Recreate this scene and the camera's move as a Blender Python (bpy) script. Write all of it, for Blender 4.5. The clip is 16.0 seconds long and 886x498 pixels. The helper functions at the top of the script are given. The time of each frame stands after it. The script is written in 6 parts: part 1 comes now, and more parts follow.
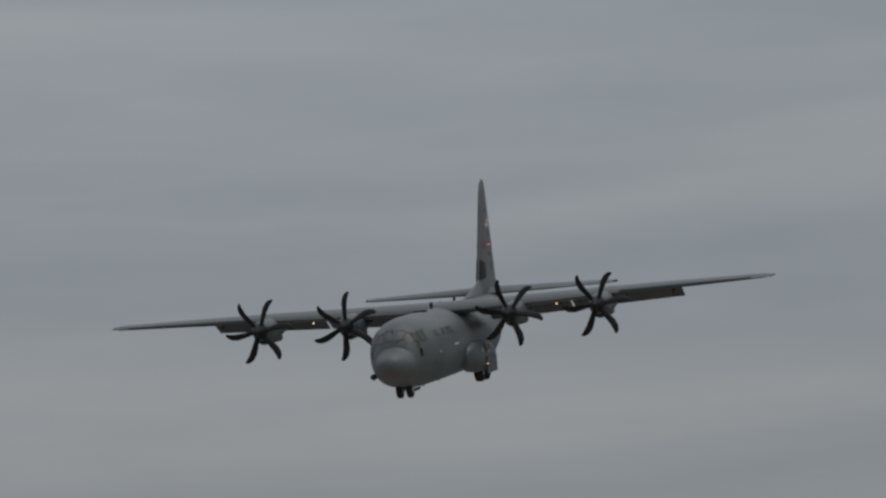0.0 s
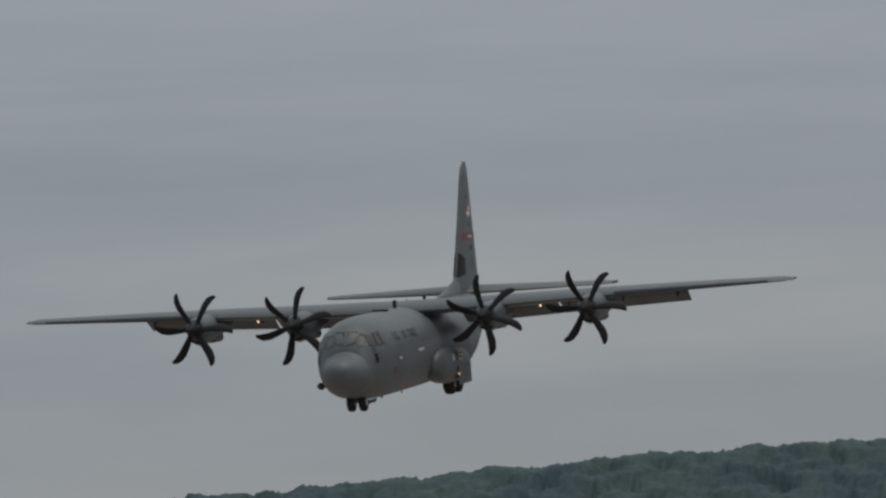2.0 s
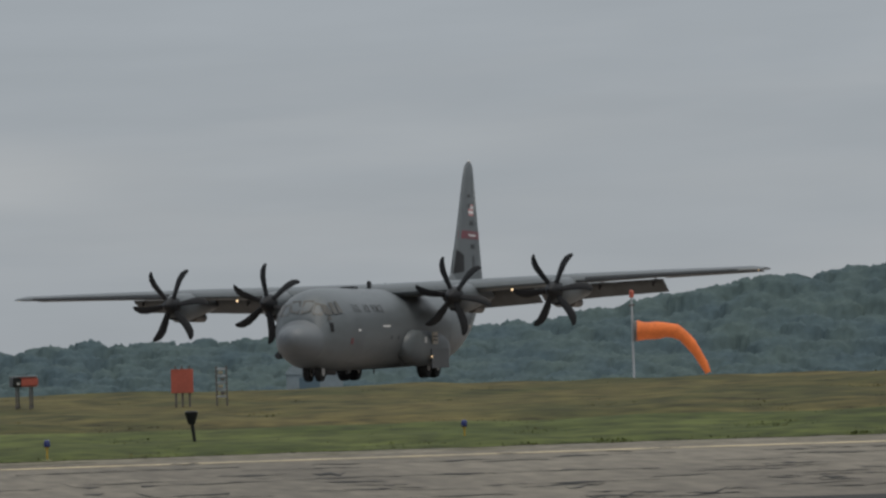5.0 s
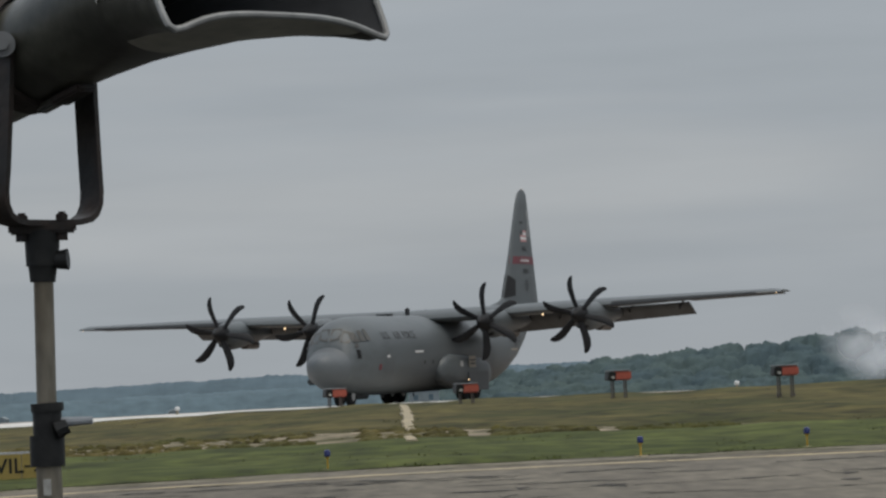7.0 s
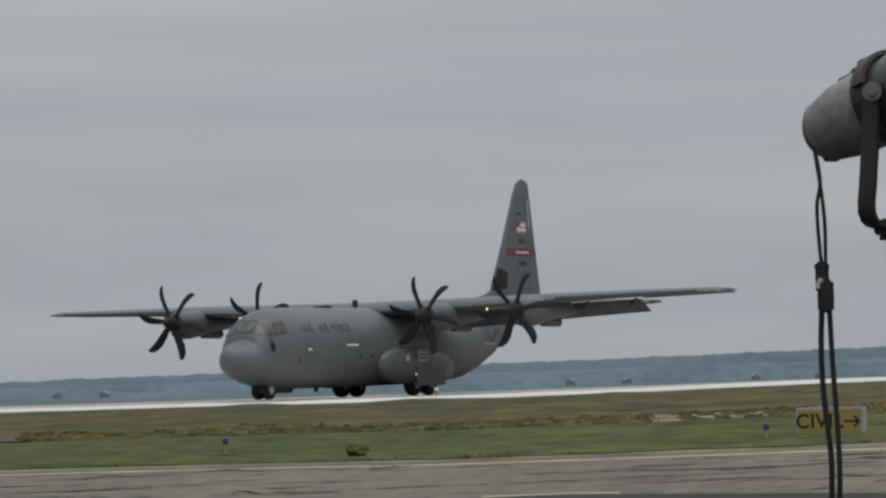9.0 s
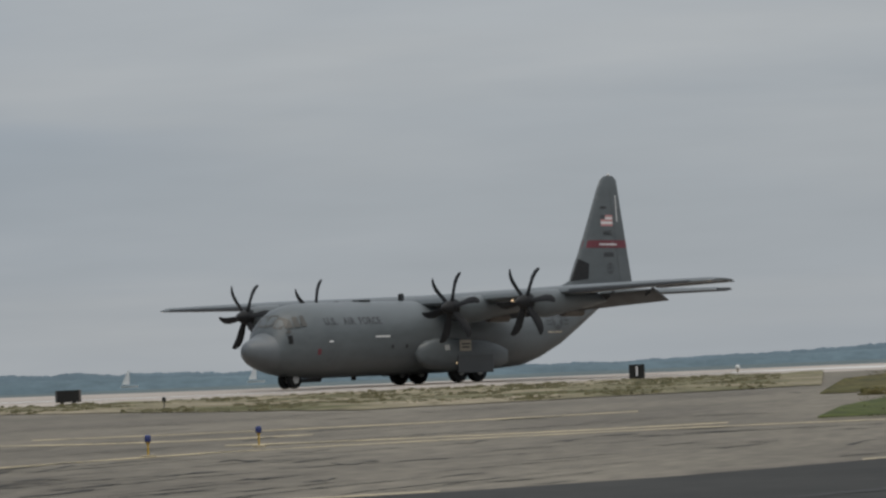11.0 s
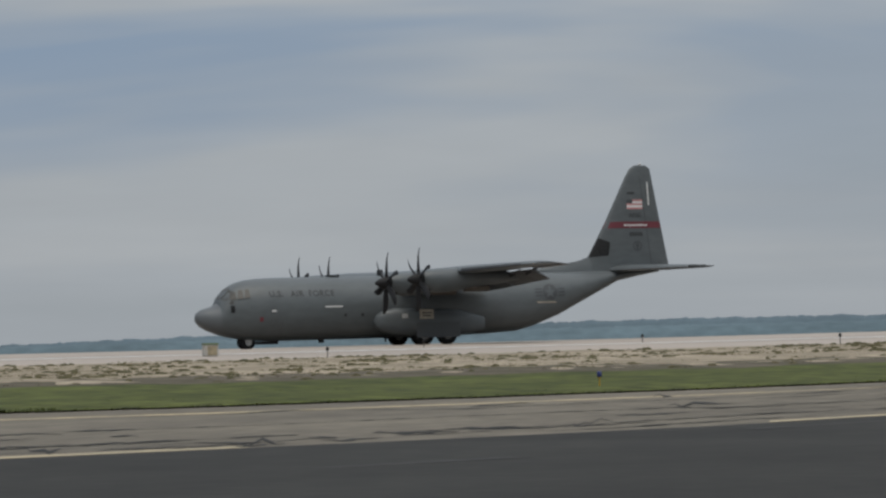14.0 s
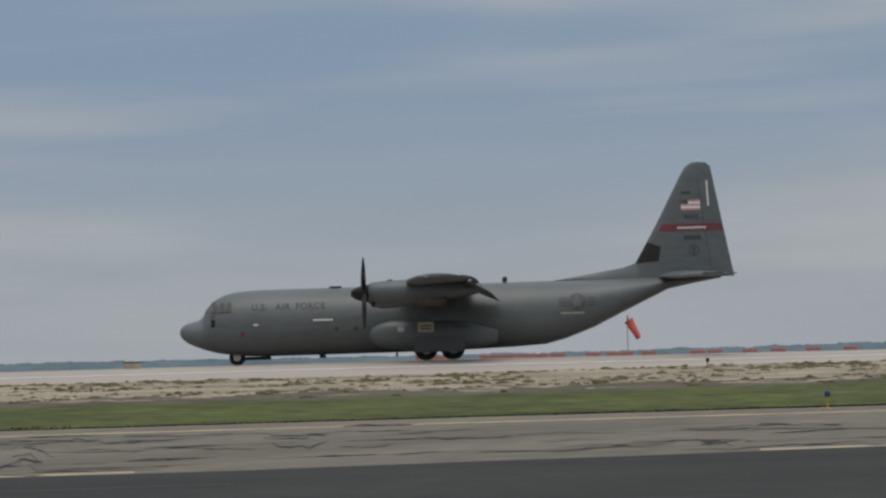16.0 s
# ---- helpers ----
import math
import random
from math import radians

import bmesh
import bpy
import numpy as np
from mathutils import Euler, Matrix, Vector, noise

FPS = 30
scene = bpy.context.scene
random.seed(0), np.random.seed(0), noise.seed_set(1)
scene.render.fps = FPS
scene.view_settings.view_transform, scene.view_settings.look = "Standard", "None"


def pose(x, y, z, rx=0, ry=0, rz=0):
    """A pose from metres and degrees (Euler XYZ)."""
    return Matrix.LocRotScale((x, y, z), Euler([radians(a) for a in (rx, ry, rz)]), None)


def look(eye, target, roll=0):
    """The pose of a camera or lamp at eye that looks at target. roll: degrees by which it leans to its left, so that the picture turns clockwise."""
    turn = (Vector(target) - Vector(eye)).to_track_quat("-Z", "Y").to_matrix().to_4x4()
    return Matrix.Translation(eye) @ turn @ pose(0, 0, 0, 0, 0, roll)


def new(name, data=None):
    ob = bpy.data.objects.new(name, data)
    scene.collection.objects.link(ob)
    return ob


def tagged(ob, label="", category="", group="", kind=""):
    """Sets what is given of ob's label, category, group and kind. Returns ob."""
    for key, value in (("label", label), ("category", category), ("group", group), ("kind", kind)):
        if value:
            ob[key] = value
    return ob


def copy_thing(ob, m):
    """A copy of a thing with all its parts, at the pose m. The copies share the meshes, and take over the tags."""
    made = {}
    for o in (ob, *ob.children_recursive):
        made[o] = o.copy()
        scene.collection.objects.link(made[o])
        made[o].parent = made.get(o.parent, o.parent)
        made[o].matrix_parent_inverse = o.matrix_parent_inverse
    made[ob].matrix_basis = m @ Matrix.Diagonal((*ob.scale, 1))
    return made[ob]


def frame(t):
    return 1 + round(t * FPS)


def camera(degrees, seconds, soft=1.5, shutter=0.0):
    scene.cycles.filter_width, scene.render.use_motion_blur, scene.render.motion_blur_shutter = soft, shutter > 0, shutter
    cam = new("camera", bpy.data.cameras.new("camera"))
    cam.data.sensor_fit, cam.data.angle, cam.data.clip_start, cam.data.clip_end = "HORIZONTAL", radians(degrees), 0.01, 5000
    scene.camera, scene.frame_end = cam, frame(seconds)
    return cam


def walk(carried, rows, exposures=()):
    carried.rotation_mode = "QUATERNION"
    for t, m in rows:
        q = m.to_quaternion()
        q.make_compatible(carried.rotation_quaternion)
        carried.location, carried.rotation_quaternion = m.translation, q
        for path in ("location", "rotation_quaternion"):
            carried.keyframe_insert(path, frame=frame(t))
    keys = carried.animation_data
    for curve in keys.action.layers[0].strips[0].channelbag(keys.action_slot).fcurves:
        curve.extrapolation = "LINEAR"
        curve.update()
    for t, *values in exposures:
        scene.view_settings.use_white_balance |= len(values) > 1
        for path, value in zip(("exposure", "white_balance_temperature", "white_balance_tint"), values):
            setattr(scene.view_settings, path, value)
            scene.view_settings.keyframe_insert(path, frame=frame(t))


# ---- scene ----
cam = camera(11.0, 16.0, soft=2.5)
EYE = 2.7
# seconds, eye x, eye y, bearing (clockwise from +y), upward tilt, lean
PATH = [
    (0.0, 0.440, 3.840, 29.052, 5.517, -3.000),
    (0.5, 0.440, 3.840, 27.581, 5.200, -3.000),
    (1.0, 0.440, 3.840, 26.109, 4.848, -3.000),
    (1.5, 0.440, 3.840, 24.638, 4.593, -2.987),
    (2.0, 0.440, 3.840, 23.166, 4.347, -3.087),
    (2.5, 0.440, 3.840, 21.213, 3.566, -2.516),
    (3.0, 0.440, 3.840, 19.390, 2.961, -1.603),
    (3.5, 0.420, 3.800, 17.593, 2.478, -1.138),
    (4.0, 0.380, 3.720, 15.822, 2.116, -1.123),
    (4.5, 0.330, 3.580, 13.948, 1.858, -1.405),
    (5.0, 0.250, 3.380, 11.843, 1.684, -1.837),
    (5.5, 0.162, 3.006, 9.433, 1.555, -2.263),
    (6.0, 0.144, 1.178, 6.455, 1.538, -2.602),
    (6.5, 0.128, 0.636, 4.328, 1.807, -2.753),
    (7.0, 0.073, 0.021, 2.344, 1.902, -2.671),
    (7.5, 0.025, -0.612, 0.060, 1.934, -2.578),
    (8.0, 0.021, -1.404, -2.597, 1.979, -2.145),
    (8.5, 0.073, -2.123, -5.139, 1.773, -1.536),
    (9.0, 0.113, -2.995, -7.844, 1.727, -1.486),
    (9.5, 0.910, -5.680, -11.024, 1.684, -1.649),
    (10.0, 2.240, -10.930, -14.051, 1.657, -1.903),
    (10.5, 4.300, -17.950, -17.097, 1.620, -2.179),
    (11.0, 7.210, -26.350, -20.102, 1.556, -2.358),
    (11.5, 11.120, -35.710, -23.004, 1.448, -2.321),
    (12.0, 16.010, -46.040, -25.804, 1.297, -2.070),
    (12.5, 21.660, -56.310, -28.928, 1.239, -2.043),
    (13.0, 28.600, -67.240, -32.002, 1.227, -1.424),
    (13.5, 35.420, -76.590, -35.566, 1.190, -1.542),
    (14.0, 40.100, -82.190, -38.986, 1.138, -1.460),
    (14.5, 43.540, -85.840, -41.883, 0.950, -1.964),
    (15.0, 45.350, -87.580, -44.732, 1.111, -2.223),
    (15.5, 45.980, -88.130, -47.601, 1.328, -2.136),
    (16.0, 46.280, -88.360, -50.405, 1.375, -1.657),
]


def aim(x, y, b, up, lean):
    b, up = radians(b), radians(up)
    way = Vector((math.sin(b) * math.cos(up), math.cos(b) * math.cos(up), math.sin(up)))
    eye = Vector((x, y, EYE))
    return look(eye, eye + 100 * way, lean)


walk(cam, [(t, aim(x, y, b, up, lean)) for t, x, y, b, up, lean in PATH],
     exposures=[(0.0, -0.55), (1.5, -0.46), (3.0, -0.24), (5.5, -0.02), (9.0, 0.0), (16.0, 0.0)])

# seconds, place of the aircraft (under its main wheels), heading, nose up, bank
FLIGHT = [
    (0.0, 134.23, 244.95, 21.226, -130.43, -7.07, 0.71),
    (0.5, 124.17, 241.20, 19.546, -129.16, -7.04, 0.56),
    (1.0, 114.70, 235.97, 17.968, -128.15, -6.62, -0.10),
    (1.5, 102.06, 228.33, 15.276, -126.30, -5.94, -0.27),
    (2.0, 91.98, 222.72, 13.249, -125.36, -5.44, -0.55),
    (2.5, 81.57, 216.36, 10.880, -124.05, -4.79, -0.68),
    (3.0, 72.68, 211.72, 8.372, -123.07, -3.94, -0.59),
    (3.5, 65.04, 212.65, 6.900, -121.95, -2.98, -0.43),
    (4.0, 58.67, 219.16, 5.400, -120.77, -1.92, -0.21),
    (4.5, 52.67, 228.32, 4.000, -119.53, -0.91, 0.02),
    (5.0, 46.21, 237.19, 3.050, -118.20, -0.13, 0.20),
    (5.5, 38.61, 243.46, 2.535, -116.81, 0.29, 0.26),
    (6.0, 28.88, 245.04, 2.681, -115.31, 0.26, 0.27),
    (6.5, 19.37, 247.83, 2.735, -113.77, -0.05, 0.06),
    (7.0, 9.20, 248.38, 2.751, -112.72, -0.19, 0.10),
    (7.5, -1.54, 247.65, 2.768, -111.84, -0.10, -0.07),
    (8.0, -13.10, 246.95, 2.659, -110.09, 0.05, -0.06),
    (8.5, -24.99, 241.58, 2.487, -110.71, -0.08, 0.09),
    (9.0, -36.19, 236.56, 2.338, -110.47, -0.04, 0.14),
    (9.5, -48.56, 231.68, 2.229, -109.95, 0.04, 0.09),
    (10.0, -59.81, 227.24, 2.187, -109.75, 0.07, 0.07),
    (10.5, -70.98, 222.41, 2.193, -109.64, 0.11, 0.05),
    (11.0, -82.17, 216.13, 2.205, -109.64, 0.15, 0.08),
    (11.5, -93.51, 207.34, 2.230, -109.77, 0.21, 0.19),
    (12.0, -105.15, 196.55, 2.335, -110.15, 0.29, 0.33),
    (12.5, -115.95, 184.00, 2.460, -110.44, 0.22, 0.20),
    (13.0, -127.27, 172.23, 2.546, -112.77, 0.32, 0.22),
    (13.5, -138.20, 160.70, 2.485, -114.15, 0.10, 0.23),
    (14.0, -152.73, 153.58, 2.410, -117.17, 0.04, 0.15),
    (14.5, -155.78, 133.67, 2.453, -119.53, 0.01, 0.04),
    (15.0, -160.32, 117.21, 2.491, -121.70, -0.09, -0.03),
    (15.5, -166.76, 104.41, 2.571, -125.20, 0.05, -0.09),
    (16.0, -173.64, 92.98, 2.679, -128.44, 0.02, -0.09),
]
# ---- sky and light ----
SUN_UP, SUN_ROUND = 74.0, 140.0
world = bpy.data.worlds.new("overcast_sky")
scene.world = world
world.use_nodes = True
wn, wl = world.node_tree.nodes, world.node_tree.links
wn.clear()


def wnode(kind, **values):
    n = wn.new(kind)
    for k, v in values.items():
        n.inputs[k].default_value = v
    return n


w_out = wn.new("ShaderNodeOutputWorld")
w_bg = wn.new("ShaderNodeBackground")
w_co = wn.new("ShaderNodeTexCoord")
w_sep = wn.new("ShaderNodeSeparateXYZ")
wl.new(w_co.outputs["Generated"], w_sep.inputs[0])
# brightness rises from the horizon to the zenith, as under a closed cloud deck
w_up = wn.new("ShaderNodeMapRange")
w_up.interpolation_type = "SMOOTHSTEP"
for k, v in (("From Min", 0.02), ("From Max", 0.65), ("To Min", 1.04), ("To Max", 2.85)):
    w_up.inputs[k].default_value = v
wl.new(w_sep.outputs["Z"], w_up.inputs["Value"])
# long flat cloud bands
w_map = wn.new("ShaderNodeMapping")
w_map.inputs["Scale"].default_value = (3.6, 3.6, 30.0)
wl.new(w_co.outputs["Generated"], w_map.inputs["Vector"])
w_n1 = wnode("ShaderNodeTexNoise", Scale=1.0, Detail=3.5, Roughness=0.5, Distortion=0.5)
wl.new(w_map.outputs[0], w_n1.inputs["Vector"])
w_map2 = wn.new("ShaderNodeMapping")
w_map2.inputs["Scale"].default_value = (11.0, 11.0, 70.0)
w_map2.inputs["Location"].default_value = (3.1, 1.7, 0.4)
wl.new(w_co.outputs["Generated"], w_map2.inputs["Vector"])
w_n2 = wnode("ShaderNodeTexNoise", Scale=1.0, Detail=4.0, Roughness=0.6)
wl.new(w_map2.outputs[0], w_n2.inputs["Vector"])
w_ramp = wn.new("ShaderNodeValToRGB")
els = w_ramp.color_ramp.elements
els[0].position, els[0].color = 0.30, (0.314, 0.346, 0.376, 1)
els[1].position, els[1].color = 0.68, (0.402, 0.424, 0.445, 1)
mid = els.new(0.48)
mid.color = (0.346, 0.376, 0.408, 1)
wl.new(w_n1.outputs["Fac"], w_ramp.inputs["Fac"])
w_fine = wn.new("ShaderNodeMapRange")
for k, v in (("From Min", 0.3), ("From Max", 0.7), ("To Min", 0.965), ("To Max", 1.035)):
    w_fine.inputs[k].default_value = v
wl.new(w_n2.outputs["Fac"], w_fine.inputs["Value"])
w_mul = wn.new("ShaderNodeMath")
w_mul.operation = "MULTIPLY"
wl.new(w_up.outputs[0], w_mul.inputs[0])
wl.new(w_fine.outputs[0], w_mul.inputs[1])
w_sky = wn.new("ShaderNodeTexSky")
w_sky.sky_type, w_sky.sun_disc = "NISHITA", False
w_sky.sun_elevation, w_sky.sun_rotation = radians(SUN_UP), radians(SUN_ROUND)
w_skydim = wn.new("ShaderNodeVectorMath")
w_skydim.operation = "SCALE"
w_skydim.inputs["Scale"].default_value = 0.05
wl.new(w_sky.outputs[0], w_skydim.inputs[0])
w_deck = wn.new("ShaderNodeVectorMath")
w_deck.operation = "SCALE"
wl.new(w_ramp.outputs[0], w_deck.inputs[0])
wl.new(w_mul.outputs[0], w_deck.inputs["Scale"])
w_mix = wn.new("ShaderNodeMix")
w_mix.data_type = "RGBA"
w_mix.inputs["Factor"].default_value = 0.9
wl.new(w_skydim.outputs[0], w_mix.inputs["A"])
wl.new(w_deck.outputs[0], w_mix.inputs["B"])
# the cloud thins to blue towards the west, above the horizon haze
w_west = wn.new("ShaderNodeMapRange")
for k, v in (("From Min", -0.36), ("From Max", -0.74), ("To Min", 0.0), ("To Max", 0.85)):
    w_west.inputs[k].default_value = v
wl.new(w_sep.outputs["X"], w_west.inputs["Value"])
w_high = wn.new("ShaderNodeMapRange")
for k, v in (("From Min", 0.012), ("From Max", 0.065), ("To Min", 0.0), ("To Max", 1.0)):
    w_high.inputs[k].default_value = v
wl.new(w_sep.outputs["Z"], w_high.inputs["Value"])
w_patch = wn.new("ShaderNodeMapRange")
for k, v in (("From Min", 0.56), ("From Max", 0.44), ("To Min", 0.10), ("To Max", 1.0)):
    w_patch.inputs[k].default_value = v
wl.new(w_n1.outputs["Fac"], w_patch.inputs["Value"])
w_blue1, w_blue2 = wn.new("ShaderNodeMath"), wn.new("ShaderNodeMath")
w_blue1.operation = w_blue2.operation = "MULTIPLY"
wl.new(w_west.outputs[0], w_blue1.inputs[0]), wl.new(w_high.outputs[0], w_blue1.inputs[1])
wl.new(w_blue1.outputs[0], w_blue2.inputs[0]), wl.new(w_patch.outputs[0], w_blue2.inputs[1])
w_open = wn.new("ShaderNodeMix")
w_open.data_type = "RGBA"
wl.new(w_blue2.outputs[0], w_open.inputs["Factor"])
wl.new(w_mix.outputs["Result"], w_open.inputs["A"])
w_open.inputs["B"].default_value = (0.205, 0.290, 0.410, 1)
wl.new(w_open.outputs["Result"], w_bg.inputs["Color"])
w_bg.inputs["Strength"].default_value = 1.0
wl.new(w_bg.outputs[0], w_out.inputs[0])

sun_data = bpy.data.lights.new("sun", "SUN")
sun_data.energy, sun_data.angle, sun_data.color = 1.5, radians(34), (1.0, 0.91, 0.78)
sun = new("sun", sun_data)
sr, se = radians(SUN_ROUND), radians(SUN_UP)
sun_from = Vector((math.sin(sr) * math.cos(se), math.cos(sr) * math.cos(se), math.sin(se)))
sun.rotation_euler = sun_from.to_track_quat("Z", "Y").to_euler()


# ---- materials ----
def material(name, color, rough=0.6, metal=0.0, vary=0.15, scale=3.0, fine=40.0, bump=0.1, tint=None, stretch=(1, 1, 1), spot=0.0, per_object=0.0, bump_dist=0.02, spec=0.5):
    """Two scales of colour variation, bump and roughness, in metres of the object's own space."""
    m = bpy.data.materials.new(name)
    m.use_nodes = True
    n, l = m.node_tree.nodes, m.node_tree.links
    b = n["Principled BSDF"]
    b.inputs["Roughness"].default_value, b.inputs["Metallic"].default_value = rough, metal
    b.inputs["Specular IOR Level"].default_value = spec
    co = n.new("ShaderNodeTexCoord")
    mp = n.new("ShaderNodeMapping")
    mp.inputs["Scale"].default_value = stretch
    l.new(co.outputs["Object"], mp.inputs["Vector"])
    big, small = n.new("ShaderNodeTexNoise"), n.new("ShaderNodeTexNoise")
    for node, s, d in ((big, scale, 4.0), (small, fine, 3.0)):
        node.inputs["Scale"].default_value, node.inputs["Detail"].default_value = s, d
        l.new(mp.outputs[0], node.inputs["Vector"])
    r = n.new("ShaderNodeValToRGB")
    other = tint or tuple(c * (1 - 1.6 * vary) for c in color)
    r.color_ramp.elements[0].position, r.color_ramp.elements[0].color = 0.35, (*other, 1)
    r.color_ramp.elements[1].position, r.color_ramp.elements[1].color = 0.65, (*color, 1)
    l.new(big.outputs["Fac"], r.inputs["Fac"])
    g = n.new("ShaderNodeMapRange")
    for k, v in (("From Min", 0.3), ("From Max", 0.7), ("To Min", 1 - vary), ("To Max", 1 + vary)):
        g.inputs[k].default_value = v
    l.new(small.outputs["Fac"], g.inputs["Value"])
    last = g.outputs[0]
    if per_object:
        oi, pm = n.new("ShaderNodeObjectInfo"), n.new("ShaderNodeMapRange")
        pm.inputs["To Min"].default_value, pm.inputs["To Max"].default_value = 1 - per_object, 1 + per_object
        l.new(oi.outputs["Random"], pm.inputs["Value"])
        mu = n.new("ShaderNodeMath")
        mu.operation = "MULTIPLY"
        l.new(last, mu.inputs[0]), l.new(pm.outputs[0], mu.inputs[1])
        last = mu.outputs[0]
    v = n.new("ShaderNodeVectorMath")
    v.operation = "SCALE"
    l.new(r.outputs[0], v.inputs[0]), l.new(last, v.inputs["Scale"])
    l.new(v.outputs[0], b.inputs["Base Color"])
    rr = n.new("ShaderNodeMapRange")
    rr.inputs["To Min"].default_value, rr.inputs["To Max"].default_value = max(rough - 0.1, 0.03), min(rough + 0.1, 1)
    l.new(small.outputs["Fac"], rr.inputs["Value"]), l.new(rr.outputs[0], b.inputs["Roughness"])
    if bump:
        bp = n.new("ShaderNodeBump")
        bp.inputs["Strength"].default_value, bp.inputs["Distance"].default_value = bump, bump_dist
        l.new(small.outputs["Fac"], bp.inputs["Height"]), l.new(bp.outputs[0], b.inputs["Normal"])
    return m


def glow(name, color, strength):
    m = bpy.data.materials.new(name)
    m.use_nodes = True
    b = m.node_tree.nodes["Principled BSDF"]
    b.inputs["Base Color"].default_value = (*color, 1)
    b.inputs["Emission Color"].default_value, b.inputs["Emission Strength"].default_value = (*color, 1), strength
    return m


M_ASPHALT = material("dark_asphalt", (0.0325, 0.0315, 0.0287), 0.85, vary=0.3, scale=0.10, fine=1.2, bump=0.2, tint=(0.0235, 0.0228, 0.0209), spec=0.10)
M_OLD = material("weathered_pavement", (0.1423, 0.1263, 0.1014), 0.9, vary=0.22, scale=0.16, fine=2.2, bump=0.15, stretch=(1, 0.3, 1), tint=(0.1049, 0.09298, 0.0764), spec=0.12)
M_RUNWAY = material("runway_concrete", (0.3049, 0.2584, 0.2175), 0.65, vary=0.08, scale=0.05, fine=0.8, bump=0.2, tint=(0.2594, 0.2204, 0.1843), spec=0.35)
M_GRASS = material("mown_grass", (0.06882, 0.07806, 0.022), 0.9, vary=0.5, scale=0.2, fine=0.95, bump=0.5, tint=(0.04682, 0.05535, 0.01558), spec=0.1)
M_OLIVE = material("olive_grass", (0.0617, 0.0713, 0.02124), 0.92, vary=0.5, scale=0.2, fine=0.95, bump=0.5, tint=(0.04113, 0.05074, 0.01446), spec=0.1)
M_ROUGH = material("dry_rough_grass", (0.08079, 0.06667, 0.02475), 0.95, vary=0.55, scale=0.16, fine=0.85, bump=0.5, tint=(0.04113, 0.04192, 0.01492), spec=0.1)
M_SAND = material("sandy_verge", (0.284, 0.239, 0.18), 0.95, vary=0.24, scale=0.20, fine=2.2, bump=0.3, tint=(0.176, 0.149, 0.108), spec=0.1)
M_PATCHY = material("patchy_dry_ground", (0.2448, 0.2025, 0.1503), 0.95, vary=0.35, scale=0.55, fine=2.0, bump=0.4, tint=(0.05364, 0.05202, 0.02277), spec=0.1)
M_ISLAND = material("weedy_sand", (0.215, 0.182, 0.128), 0.95, vary=0.35, scale=0.12, fine=1.2, bump=0.4, tint=(0.070, 0.068, 0.030), spec=0.1)
M_GRAVEL = material("gravel_verge", (0.18, 0.161, 0.127), 0.95, vary=0.3, scale=0.45, fine=2.5, bump=0.4, tint=(0.0917, 0.0832, 0.055), spec=0.1)
# near-white colour that paints sky glare onto the concrete
M_GLARE = material("runway_glare", (0.546, 0.53, 0.497), 0.6, vary=0.08, scale=0.08, fine=0.8, bump=0.1, tint=(0.464, 0.447, 0.414), spec=0.4)
M_DIRT = material("brown_dirt", (0.101, 0.0839, 0.0644), 0.95, vary=0.25, scale=0.3, fine=2.2, bump=0.3, tint=(0.057, 0.0523, 0.0335), spec=0.1)
M_SCRUB = material("dry_scrub", (0.0837, 0.0737, 0.0391), 0.95, vary=0.3, scale=1.5, fine=9.0, bump=0.4, tint=(0.053, 0.0502, 0.0251), spec=0.1)
# field colour matched to the hills, with far haze painted in
M_FIELD = material("hazed_far_field", (0.100, 0.125, 0.128), 0.95, vary=0.2, scale=0.01, fine=0.2, bump=0.0, spec=0.1)
M_TUFT = material("grass_tufts", (0.169, 0.145, 0.0912), 0.9, vary=0.25, scale=0.4, fine=3.0, bump=0.0, tint=(0.105, 0.0959, 0.0527), spec=0.1)
M_LINE = material("faded_yellow_line", (0.36, 0.294, 0.18), 0.8, vary=0.3, scale=0.7, fine=6.0, bump=0.1, tint=(0.228, 0.1944, 0.132), spec=0.15)
M_PALE = material("pale_marking", (0.318, 0.267, 0.178), 0.8, vary=0.2, scale=0.8, fine=6.0, bump=0.1, tint=(0.256, 0.221, 0.155), spec=0.15)
M_SEAL = material("crack_sealer", (0.030, 0.029, 0.027), 0.8, vary=0.2, scale=1.0, fine=5.0, bump=0.2, spec=0.1)
M_SKIN = material("grey_aircraft_paint", (0.0737, 0.0836, 0.0886), 0.50, vary=0.11, scale=0.5, fine=3.0, bump=0.02, tint=(0.0638, 0.0731, 0.077), stretch=(0.4, 1, 1))
# panel grey set darker to hold the shade below the wing
M_SKIN2 = material("shade_darkened_grey", (0.0605, 0.0658, 0.0699), 0.5, vary=0.06, scale=0.8, fine=5.0, bump=0.02)
M_PANEL = material("grey_door_paint", (0.072, 0.081, 0.086), 0.5, vary=0.1, scale=0.8, fine=5.0, bump=0.02)
# flap grey darkened for the shade under the wing, with exhaust soot streaks
M_FLAP = material("shaded_sooty_flap_grey", (0.0561, 0.0603, 0.0638), 0.55, vary=0.12, scale=0.9, fine=5.0, bump=0.02, tint=(0.034, 0.0357, 0.0374), stretch=(0.4, 1.6, 1))
M_RADOME = material("radome_grey", (0.0848, 0.0936, 0.1), 0.55, vary=0.05, scale=0.7, fine=4.0, bump=0.02)
M_DARK = material("soot_black", (0.022, 0.022, 0.023), 0.6, vary=0.2, scale=1.0, fine=6.0, bump=0.05, spec=0.12)
M_BLADE = material("propeller_black", (0.020, 0.020, 0.021), 0.5, vary=0.15, scale=1.5, fine=9.0, bump=0.03, spec=0.12)
